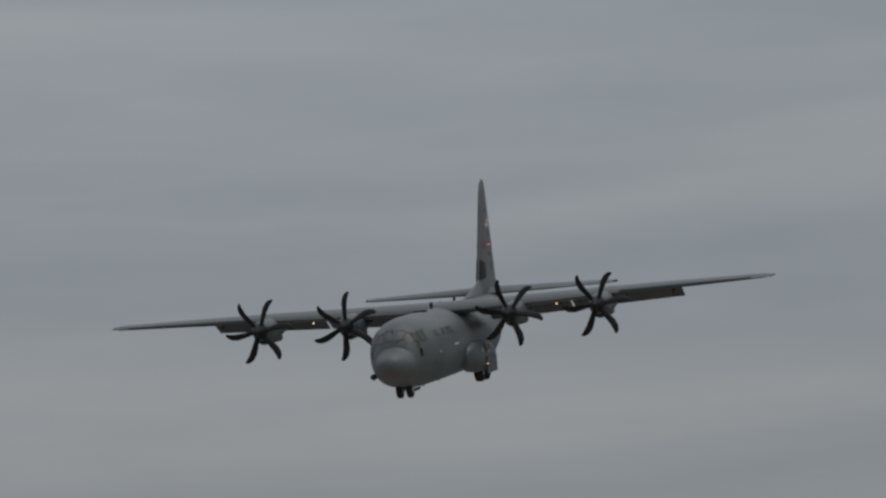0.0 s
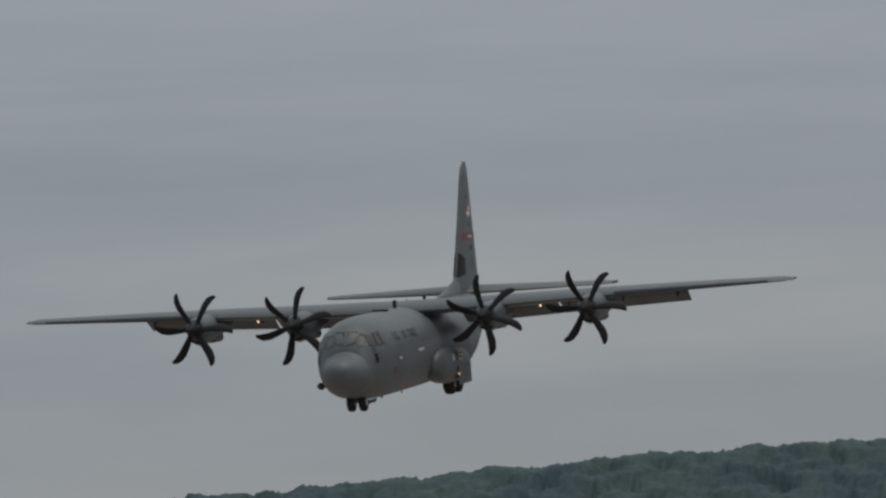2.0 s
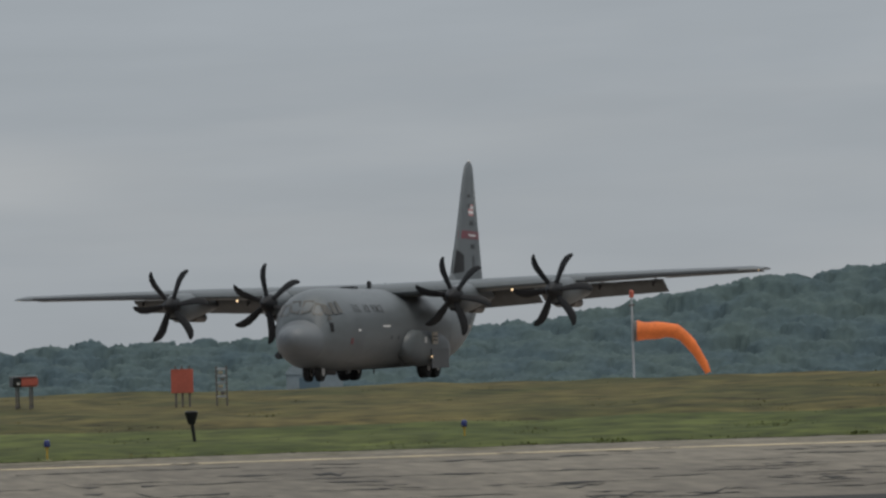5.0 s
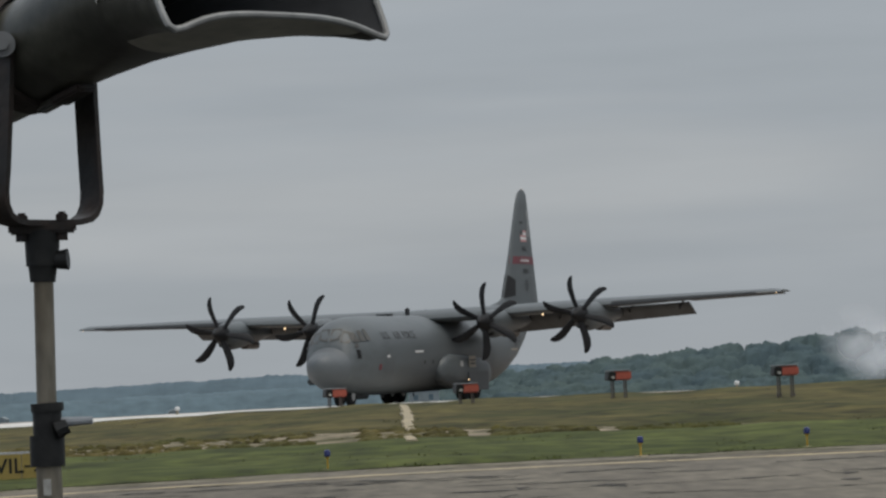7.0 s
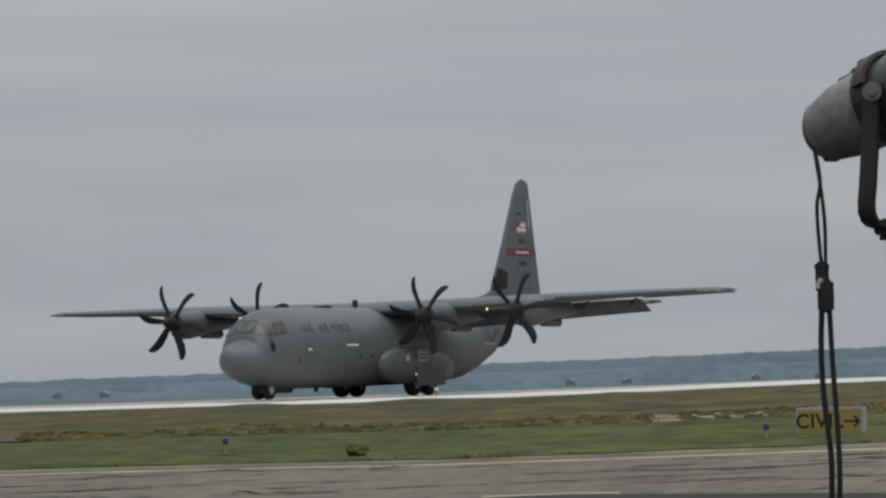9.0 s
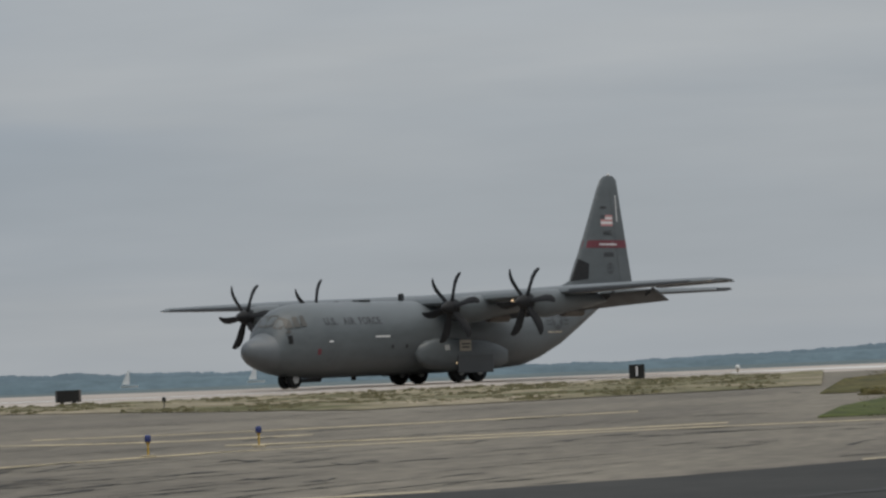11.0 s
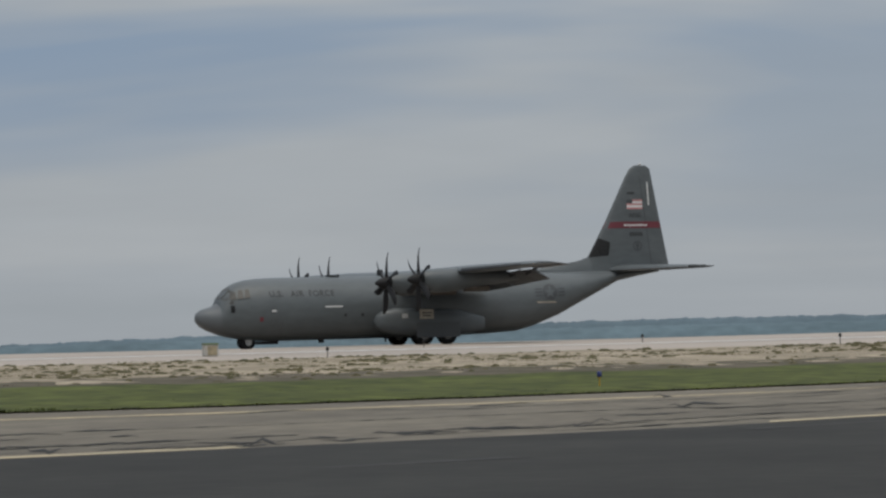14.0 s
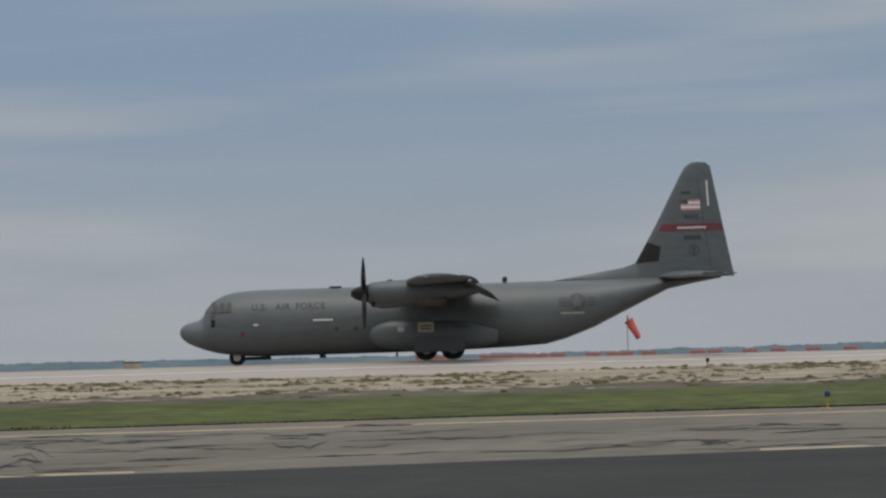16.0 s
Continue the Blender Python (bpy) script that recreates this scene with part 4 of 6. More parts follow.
for side in (1, -1):
    for y0, y1 in ((0.06, 0.56), (0.62, 1.06)):
        pane("windshield_pane", [front(14.42 - 0.12 * y0, side * y0), front(14.42 - 0.25 * y1, side * y1), front(13.90 - 0.28 * y1, side * y1), front(13.90 - 0.1 * y0, side * y0)], plane)
    for x0, x1, z0, z1 in ((14.02, 13.62, 3.26, 3.74), (13.55, 13.18, 3.30, 3.86), (13.11, 12.76, 3.34, 3.92), (14.10, 13.84, 2.98, 3.18)):
        pane("side_window_pane", [(x, side * (skin(x, z) + 0.07), z) for x, z in ((x0, z0), (x1, z0), (x1 - 0.02, z1), (x0 - 0.16, z1))], plane)

# roof fittings
part("roof_hatch", one(block, (6.3, 0, 4.69), (0.8, 0.75, 0.10), None, 0.04), M_MARK, plane, "dark flat roof hatch")
part("roof_antenna", one(block, (2.9, 0, 4.86), (0.42, 0.16, 0.40), None, 0.05), M_MARK, plane, "small dark roof blade antenna")
part("roof_antenna", one(block, (-4.2, 0, 4.86), (0.30, 0.14, 0.36), None, 0.05), M_MARK, plane, "small dark roof blade antenna")
part("roof_antenna", one(tube, (0.2, 0, 4.6), (0.1, 0, 5.0), 0.03, 0.02), M_MARK, plane)
part("chin_fairing", one(block, (12.75, -1.7, 1.35), (0.5, 0.34, 0.34), None, 0.08), M_MARK, plane, "small dark sensor housing on the flank")
part("belly_antenna", one(block, (7.2, 0, 0.44), (0.4, 0.05, 0.22), None, 0.02), M_MARK, plane)
part("belly_antenna", one(block, (2.6, 0, 0.46), (0.12, 0.05, 0.34), None, 0.02), M_MARK, plane)

# wing: one centre panel and an outer panel a side
WING = [(0.0, 2.35, -2.10, 4.42, 0.80), (2.1, 2.35, -2.10, 4.44, 0.80), (5.2, 2.32, -1.98, 4.50, 0.74), (10.2, 2.08, -1.74, 4.66, 0.58), (15.0, 1.80, -1.46, 4.77, 0.42), (19.6, 1.46, -1.12, 4.86, 0.26), (20.2, 1.05, -0.90, 4.87, 0.12)]


def wing_at(y, k):
    return float(np.interp(abs(y), [w[0] for w in WING], [w[k] for w in WING]))


sections = [foil_ring(w[1], w[2], -w[0], w[3], w[4]) for w in WING[:0:-1]] + [foil_ring(w[1], w[2], w[0], w[3], w[4]) for w in WING]
part("wing", loft(sections), M_SKIN, plane, "long straight high-mounted grey wing")
for side in (1, -1):
    # flaps, lowered on their tracks behind the wing
    for y0, y1, name in ((2.35, 7.5, "flap"), (7.65, 14.4, "flap")):
        rings = []
        for y in (y0, (y0 + y1) / 2, y1):
            xt, z = wing_at(y, 2), wing_at(y, 3)
            c = 2.20 - 0.045 * y
            rings.append([(xt + 0.10 - c * a * 0.88 + h * 0.36, side * y, z - 0.14 - c * a * 0.40 + h * 0.9) for a, h in ((0, 0.03), (0.12, 0.11), (0.35, 0.13), (1.0, 0.0), (0.35, -0.05), (0.08, -0.06))])
        part(name, loft(rings), M_FLAP, plane, "grey wing flap lowered at a steep angle")
        for y in np.linspace(y0 + 0.5, y1 - 0.5, 3):
            part("flap_bracket", one(block, (wing_at(y, 2) - 0.15, side * y, wing_at(y, 3) - 0.22), (0.9, 0.07, 0.2), Euler((0, radians(24), 0)).to_matrix(), 0.02), M_MARK, plane)
    rings = []
    for y in (14.5, 17, 19.7):
        xt, z = wing_at(y, 2), wing_at(y, 3)
        rings.append([(xt + 0.05, side * y, z + 0.06), (xt - 0.55, side * y, z - 0.05), (xt - 0.57, side * y, z - 0.08), (xt + 0.05, side * y, z - 0.06)])
    part("aileron", loft(rings), M_SKIN2, plane, "narrow grey aileron along the outer wing")
    part("deice_edge", loft([foil_ring(wing_at(y, 1) + 0.012, wing_at(y, 1) - 0.16, side * y, wing_at(y, 3) + 0.01, 0.22 * wing_at(y, 4) / 0.4) for y in (11.2, 14, 17, 19.0)]), M_SOFT, plane, "darker strip along the wing's leading edge")
    part("wing_tip_lamp", one(bmesh.ops.create_icosphere, subdivisions=2, radius=0.05, matrix=pose(0.98, side * 19.95, 4.86)), M_LAMP, plane, "glowing lamp at the wing tip")
    part("landing_lamp", one(bmesh.ops.create_icosphere, subdivisions=2, radius=0.055, matrix=pose(wing_at(7.2, 1) - 0.02, side * 7.4, 4.33)), M_LAMP, plane, "glowing landing lamp in the wing's edge")

# engines and propellers
propellers = []
SCIMITAR = [(0.30, 0.14, 0.00, 0.13), (0.55, 0.16, -0.02, 0.10), (0.95, 0.20, -0.06, 0.07), (1.40, 0.215, -0.08, 0.05), (1.75, 0.195, -0.02, 0.035), (1.98, 0.14, 0.09, 0.025), (2.06, 0.06, 0.15, 0.010)]


def blade_mesh():
    """A curved blade along +z: chord across y, thin in x, swept back towards the tip."""
    rings = []
    for r, half, sweep, t in SCIMITAR:
        p = radians(52 - 16 * r)
        pts = []
        for i in range(10):
            a = 2 * math.pi * i / 10
            cy, cx = half * math.cos(a), t * math.sin(a)
            pts.append((cx * math.cos(p) + cy * math.sin(p), sweep + cy * math.cos(p) - cx * math.sin(p), r))
        rings.append(pts)
    return loft(rings)


blade_data = None
for y, z in ((10.2, 4.19), (4.95, 4.09), (-4.95, 4.09), (-10.2, 4.19)):
    rings = []
    for x, w, up, dn in ((4.30, 0.46, 0.46, 0.52), (4.05, 0.56, 0.54, 0.74), (3.5, 0.62, 0.60, 0.90), (2.6, 0.66, 0.64, 0.86), (1.5, 0.66, 0.66, 0.72), (0.2, 0.60, 0.60, 0.55), (-1.2, 0.45, 0.48, 0.36), (-2.5, 0.20, 0.30, 0.10)):
        rings.append([(x, y + w * math.cos(a), z + 0.02 + (up if math.sin(a) > 0 else dn) * math.sin(a)) for a in np.linspace(0, 2 * math.pi, 20, endpoint=False)])
    nacelle = part("nacelle", loft(rings), M_SKIN, plane, "grey engine nacelle slung under the wing")
    part("air_intake", loft([[(x, y + w * math.cos(a), z - 0.62 + h * math.sin(a)) for a in np.linspace(0, 2 * math.pi, 14, endpoint=False)] for x, w, h in ((4.12, 0.30, 0.13), (3.9, 0.33, 0.15))]), M_DARK, nacelle, "dark chin intake")
    part("exhaust", loft([[(x, y + w * math.cos(a), z - 0.55 + w * math.sin(a) + dz) for a in np.linspace(0, 2 * math.pi, 14, endpoint=False)] for x, w, dz in ((1.4, 0.30, 0.0), (0.2, 0.28, -0.03), (-0.3, 0.25, -0.06))]), M_HEAT, nacelle, "heat-stained brown exhaust pipe")
    part("exhaust_mouth", loft([[(x, y + w * math.cos(a), z - 0.62 + w * math.sin(a)) for a in np.linspace(0, 2 * math.pi, 14, endpoint=False)] for x, w in ((-0.25, 0.2), (-0.34, 0.2))]), M_DARK, nacelle)
    prop = part("propeller", loft([[(x, r * math.cos(a), r * math.sin(a)) for a in np.linspace(0, 2 * math.pi, 20, endpoint=False)] for x, r in ((0.92, 0.015), (0.86, 0.10), (0.70, 0.21), (0.45, 0.33), (0.15, 0.42), (-0.1, 0.45), (-0.16, 0.40))]), M_BLADE, plane, "black six-bladed propeller with a pointed spinner")
    prop.location = (4.45, y, z)
    if blade_data is None:
        blade_data = part("blade", blade_mesh(), M_BLADE, prop).data
        first = True
    for k in range(6):
        if k == 0 and first:
            b = [c for c in prop.children if c.name.startswith("blade")][0]
            first = False
        else:
            b = new("blade", blade_data)
            b.parent = prop
        b.rotation_euler = (radians(60 * k), 0, 0)
        b.location = (0.12, 0, 0)
    propellers.append(prop)

# main-gear fairings and wheels
wheels = []


def wheel(name, x, y, z, r, w, parent):
    rings = []
    for dy, rr in ((-0.5, 0.55), (-0.5, 0.82), (-0.40, 0.96), (-0.2, 1.0), (0.2, 1.0), (0.40, 0.96), (0.5, 0.82), (0.5, 0.55)):
        rings.append([(r * rr * math.cos(a), w * dy, r * rr * math.sin(a)) for a in np.linspace(0, 2 * math.pi, 28, endpoint=False)])
    tyre = part(name, loft(rings), M_TYRE, parent, "black aircraft tyre on a pale hub")
    tyre.location = (x, y, z)
    bm = bmesh.new()
    for s in (1, -1):
        tube(bm, (0, s * w * 0.38, 0), (0, s * w * 0.515, 0), r * 0.54, r * 0.46, 20)
        for k in range(6):
            a = 2 * math.pi * k / 6
            tube(bm, (r * 0.30 * math.cos(a), s * w * 0.5, r * 0.30 * math.sin(a)), (r * 0.30 * math.cos(a), s * w * 0.54, r * 0.30 * math.sin(a)), r * 0.07, None, 6)
    part("wheel_hub", bm, M_RIM, tyre, "", smooth=False)
    wheels.append((tyre, r))
    return tyre


for side in (1, -1):
    rings = []
    for x, w, z0, z1 in ((4.30, 0.05, 1.55, 1.75), (4.1, 0.34, 1.15, 2.1), (3.6, 0.56, 0.88, 2.36), (2.8, 0.68, 0.70, 2.5), (1.6, 0.72, 0.60, 2.45), (0.0, 0.72, 0.58, 2.4), (-1.7, 0.70, 0.60, 2.3), (-2.6, 0.55, 0.72, 2.1), (-3.6, 0.20, 0.95, 1.8)):
        zc, zh = (z0 + z1) / 2, (z1 - z0) / 2
        rings.append([(x, side * 2.05 + w * math.copysign(abs(math.cos(a)) ** 0.75, math.cos(a)), zc + zh * math.copysign(abs(math.sin(a)) ** 0.75, math.sin(a))) for a in np.linspace(0, 2 * math.pi, 24, endpoint=False)])
    pod = part("gear_fairing", loft(rings), M_SKIN, plane, "bulging grey main-gear fairing")
    # the shade under the wing is put into this door's colour
    part("gear_door", one(block, (0.0, side * 2.80, 1.0), (3.1, 0.05, 1.0), None, 0.02), M_SKIN2, pod, "flat grey gear door")
    part("placard", one(block, (0.82, side * 2.80, 2.04), (1.0, 0.03, 0.62), None, 0.01), M_TAN, pod, "tan warning placard")
    part("placard_writing", one(block, (0.82, side * 2.82, 2.12), (0.7, 0.02, 0.08), None, 0.0), M_MARK, pod)
    part("placard_writing", one(block, (0.82, side * 2.82, 1.94), (0.6, 0.02, 0.08), None, 0.0), M_MARK, pod)
    part("white_label", one(block, (2.35, side * 2.76, 1.95), (0.4, 0.02, 0.3), None, 0.0), M_RIM, pod)
    part("fairing_lamp", one(bmesh.ops.create_icosphere, subdivisions=2, radius=0.045, matrix=pose(1.66, side * 2.86, 1.08)), M_LAMP, pod, "glowing taxi lamp")
    # plate added to block the lamp's glow in side views
    part("added_lamp_plate", one(block, (1.66, side * 2.925, 1.08), (0.16, 0.02, 0.16), None, 0.005), M_SKIN2, pod, "small grey plate added to hide the lamp from the side")
    part("gear_strut", one(tube, (0.0, side * 2.15, 1.6), (0.0, side * 2.15, 0.5), 0.14), M_STEEL, plane)
    for x in (0.80, -0.86):
        wheel("main_wheel", x, side * 2.15, 0.70, 0.70, 0.52, plane)
strut = part("nose_strut", one(tube, (12.48, 0, 1.3), (12.48, 0, 0.48), 0.11), M_STEEL, plane, "steel nose-gear strut")
part("axle", one(tube, (12.48, -0.36, 0.48), (12.48, 0.36, 0.48), 0.07), M_STEEL, strut)
part("nose_gear_door", one(block, (11.25, 0.45, 0.42), (1.7, 0.05, 0.24), Euler((radians(-30), 0, 0)).to_matrix(), 0.02), M_MARK, plane, "open nose-gear door")
part("nose_gear_door", one(block, (11.25, -0.45, 0.42), (1.7, 0.05, 0.24), Euler((radians(30), 0, 0)).to_matrix(), 0.02), M_MARK, plane, "open nose-gear door")
for s in (1, -1):
    wheel("nose_wheel", 12.48, s * 0.30, 0.50, 0.50, 0.34, plane)

# tail
FIN = [(4.70, -11.80, -18.46, 0.62), (5.6, -12.30, -18.28, 0.58), (8.0, -13.68, -17.81, 0.46), (11.0, -15.24, -17.24, 0.30), (11.58, -15.60, -17.12, 0.20), (11.80, -15.98, -16.82, 0.09)]


def fin_at(z, k):
    return float(np.interp(z, [f[0] for f in FIN], [f[k] for f in FIN]))


def fin_skin(x, z):
    lead, trail, t = (fin_at(z, k) for k in (1, 2, 3))
    a = min(max((lead - x) / (lead - trail), 0.0), 1.0)
    return 5 * t * (0.2969 * math.sqrt(a) - 0.126 * a - 0.3516 * a * a + 0.2843 * a ** 3 - 0.1015 * a ** 4)


rings = []
for z, lead, trail, t in FIN:
    pts = foil_ring(lead, trail, 0, 0, t, 14)
    rings.append([(x, 5 * t * (0.2969 * math.sqrt(a) - 0.126 * a - 0.3516 * a * a + 0.2843 * a ** 3 - 0.1015 * a ** 4) * s, z)
                  for s, seq in ((1, range(15)), (-1, range(13, 0, -1))) for a, x in (((1 - math.cos(math.pi * i / 14)) / 2, lead - (lead - trail) * (1 - math.cos(math.pi * i / 14)) / 2) for i in seq)])
fin = part("tail_fin", loft(rings), M_SKIN, plane, "tall grey swept tail fin with rounded top")
# the long fillet before the fin
rings = []
for x, z, w in ((-7.1, 4.66, 0.04), (-8.4, 4.88, 0.22), (-10.0, 5.14, 0.30), (-11.6, 5.40, 0.30), (-12.6, 5.74, 0.25)):
    rings.append([(x, w, 4.5), (x, w * 0.8, 4.7 + (z - 4.7) * 0.5), (x, 0.05, z), (x, -0.05, z), (x, -w * 0.8, 4.7 + (z - 4.7) * 0.5), (x, -w, 4.5)])
part("dorsal_fillet", loft(rings), M_SKIN, plane, "long low fillet running up into the fin")


def fin_patch(name, corners, mat, side, label="", off=0.012):
    bm = bmesh.new()
    n = 10
    (xa, za), (xb, zb), (xc, zc), (xd, zd) = corners  # along the lower edge, then the upper one
    grid = []
    for i in range(n + 1):
        t = i / n
        row = []
        for (x, z) in ((xa + (xb - xa) * t, za + (zb - za) * t), (xd + (xc - xd) * t, zd + (zc - zd) * t)):
            row.append(bm.verts.new((x, side * (fin_skin(x, z) + off), z)))
        grid.append(row)
    for p, q in zip(grid, grid[1:]):
        bm.faces.new((p[0], q[0], q[1], p[1]))
    return part(name, bm, mat, fin, label, smooth=False)


for side in (1, -1):
    fin_patch("crimson_band", ((-13.46, 7.56), (-17.88, 7.56), (-17.80, 8.00), (-13.71, 8.00)), M_CRIMSON, side, "crimson band across the fin")
    for k in range(9):
        x = -14.98 - 0.20 * k
        fin_patch("band_writing", ((x, 7.70), (x - 0.15, 7.70), (x - 0.19, 7.81 + 0.05 * (k in (0, 5, 6))), (x - 0.04, 7.81)), M_WHITE, side, "", 0.016)
    fin_patch("dark_panel", ((-12.34, 5.62), (-13.76, 5.74), (-13.92, 6.62), (-13.10, 6.92)), M_DARK, side, "black panel at the fin's foot")
    for k in range(5):
        z = 8.84 + 0.13 * k
        fin_patch("flag_stripe", ((-15.25 if k < 3 else -15.70, z), (-16.45, z), (-16.45, z + 0.13), (-15.25 if k < 3 else -15.70, z + 0.13)), M_FLAGRED if k % 2 == 0 else M_WHITE, side, "", 0.014)
    fin_patch("flag_canton", ((-15.25, 9.23), (-15.70, 9.23), (-15.70, 9.49), (-15.25, 9.49)), M_SOFT, side, "", 0.014)
    fin_patch("formation_strip", ((-16.90, 9.10), (-17.00, 9.10), (-16.93, 10.65), (-16.83, 10.65)), M_WHITE, side, "thin pale strip near the rudder")
    # the rudder's hinge line
    fin_patch("rudder_gap", ((-17.00, 5.20), (-17.05, 5.20), (-16.30, 11.05), (-16.26, 11.05)), M_SOFT, side, "", 0.010)
    lettering("tail_letters", "ANG", 0.42, M_MARK, lambda a, b, s=side: Vector((-15.86 - s * a, s * (fin_skin(-15.86 - s * a, 8.42 + b) + 0.014), 8.42 + b)), fin)
    for k in range(5):
        fin_patch("tail_marking", ((-15.40 - 0.21 * k, 7.02), (-15.56 - 0.21 * k, 7.02), (-15.56 - 0.21 * k, 7.28), (-15.40 - 0.21 * k, 7.28)), M_MARK, side)
    # round badge: a ring with a bar down its middle
    bm = bmesh.new()
    for i in range(16):
        a0, a1 = 2 * math.pi * i / 16, 2 * math.pi * (i + 1) / 16
        bm.faces.new([bm.verts.new((-15.98 + r * math.cos(q), side * (fin_skin(-15.98 + r * math.cos(q), 6.35 + r * math.sin(q)) + 0.014), 6.35 + r * math.sin(q))) for r, q in ((0.34, a0), (0.34, a1), (0.26, a1), (0.26, a0))])
    for x0, x1, z0, z1 in ((-0.06, 0.06, -0.24, 0.24), (-0.15, 0.15, -0.02, 0.10)):
        bm.faces.new([bm.verts.new((-15.98 + x, side * (fin_skin(-15.98 + x, 6.35 + z) + 0.015), 6.35 + z)) for x, z in ((x0, z0), (x1, z0), (x1, z1), (x0, z1))])
    part("tail_badge", bm, M_SOFT, fin, "round dark grey badge", smooth=False)
    fin_patch("tail_marking", ((-15.30, 9.86), (-15.85, 9.86), (-15.85, 10.00), (-15.30, 10.00)), M_MARK, side)
    rings = [foil_ring(lead, trail, side * y, 4.74 + 0.0 * y, t) for y, lead, trail, t in ((0.3, -13.7, -17.9, 0.50), (4.2, -14.6, -17.75, 0.36), (7.6, -15.45, -17.6, 0.22), (8.03, -15.8, -17.45, 0.10))]
    part("tailplane", loft(rings), M_SKIN, plane, "grey horizontal tailplane")
    rings = [[(-17.5, side * y, 4.82), (-18.0, side * y, 4.79), (-18.0, side * y, 4.75), (-17.5, side * y, 4.68)] for y in (0.4, 7.5)]
    part("elevator", loft(rings), M_SKIN2, plane)
    part("tailplane_horn", one(block, (-16.5, side * 8.0, 4.78), (1.3, 0.14, 0.16), None, 0.04), M_SKIN2, plane)
part("beacon", one(bmesh.ops.create_icosphere, subdivisions=2, radius=0.1, matrix=pose(-16.4, 0, 11.86)), M_RIM, fin)


# ---- things on the field; each faces the camera's side (heading: its front looks along local -y) ----
def face(x, y, z, turn=0.0, at=(0.0, 0.0)):
    """A pose whose local -y looks towards a point of the plan, turned further by some degrees."""
    return pose(x, y, z, 0, 0, math.degrees(math.atan2(y - at[1], x - at[0])) - 90 + turn)


def ground_at(x, y):
    """Station and distance of a point of the plan, and the ground's height there."""
    us = np.arange(-4, 20, 0.02)
    px, py, b = (np.interp(us, ST[:, 0], ST[:, k]) for k in (1, 2, 3))
    b = np.radians(b)
    miss = np.abs((x - px) * np.cos(b) - (y - py) * np.sin(b))
    along = 130 + (x - px) * np.sin(b) + (y - py) * np.cos(b)
    k = int(np.argmin(np.where(along > 0, miss, 1e9)))
    return height(us[k], along[k])


def lathe(bm, rings, n=14, at=(0, 0, 0)):
    """Rings of (radius, z) about an upright axis."""
    prev = None
    for r, z in rings:
        ring = [bm.verts.new((at[0] + r * math.cos(2 * math.pi * i / n), at[1] + r * math.sin(2 * math.pi * i / n), at[2] + z)) for i in range(n)]
        if prev:
            for i in range(n):
                bm.faces.new((prev[i], prev[(i + 1) % n], ring[(i + 1) % n], ring[i]))
        else:
            bm.faces.new(ring[::-1])
        prev = ring
    bm.faces.new(prev)


# taxiway edge lights: blue dome on a yellow stake with a concrete foot
light = thing("taxiway_light", pose(10.35, 125.5, ground_at(10.35, 125.5) + 0.03), "blue taxiway edge light on a short yellow stake", "airfield light", "blue taxiway lights")
part("lens", one(lathe, [(0.065, 0.36), (0.085, 0.38), (0.09, 0.48), (0.075, 0.535), (0.04, 0.555)]), M_BLUE, light, "blue glass lens")
part("stake", one(lathe, [(0.026, 0.0), (0.026, 0.31), (0.055, 0.33), (0.055, 0.36)]), M_YELLOW, light, "yellow painted stake")
part("foot", one(lathe, [(0.20, -0.06), (0.20, 0.015), (0.17, 0.025)]), M_PALE, light, "pale concrete foot")
for x, y in ((15.03, 126.4), (26.93, 128.5), (1.80, 125.9), (-8.68, 126.4), (-23.96, 125.5), (-44.8, 65.8), (-49.3, 36.1), (-51.8, 7.4), (-75.0, -13.0), (-41.7, 84.2), (-41.7, 91.8)):
    copy_thing(light, pose(x, y, ground_at(x, y) + 0.03))

# runway edge lights: dark stakes
rlight = thing("runway_light", pose(-132.8, 129.4, ground_at(-132.8, 129.4)), "small dark runway edge light on a thin stake", "airfield light", "runway lights")
part("head", one(lathe, [(0.05, 0.34), (0.085, 0.37), (0.085, 0.48), (0.045, 0.54)]), M_DARK, rlight, "dark lamp head")
part("stake", one(lathe, [(0.028, 0.0), (0.028, 0.36)]), M_POST, rlight)
for x, y in ((-121.4, 135.8), (-100.7, 125.9), (-86.7, 120.7), (-99.8, 166.4), (-102.9, 179.6), (-60.1, 106.0), (-111.0, 95.0), (-118.0, 64.0), (-70.0, 150.0)):
    copy_thing(rlight, pose(x, y, ground_at(x, y)))
wlight = thing("runway_light", pose(-32.6, 230.6, ground_at(-32.6, 230.6)), "small white runway edge light with a domed lens", "airfield light", "white runway lights")
part("lens", one(lathe, [(0.10, 0.22), (0.13, 0.26), (0.12, 0.36), (0.06, 0.42)]), M_WHITE, wlight, "white glass lens")
part("stake", one(lathe, [(0.05, 0.0), (0.05, 0.24)]), M_PALE, wlight)
for x, y in ((-4.2, 233.2), (24.0, 231.0), (-64.0, 214.0)):
    copy_thing(wlight, pose(x, y, ground_at(x, y)))


def arrow(p, x, z, long, tall, ink, way):
    """A painted arrow on a sign's panel."""
    bm = bmesh.new()
    w = 0.028
    block(bm, (x, -0.030, z), (long, 0.006, 2 * w), None, 0.0)
    for s in (1, -1):
        block(bm, (x + way * (long / 2 - 0.06), -0.031, z + s * 0.075), (0.22, 0.006, 2 * w), Euler((0, radians(45 * s * way), 0)).to_matrix(), 0.0)
    part("arrow", bm, ink, p, "", smooth=False)


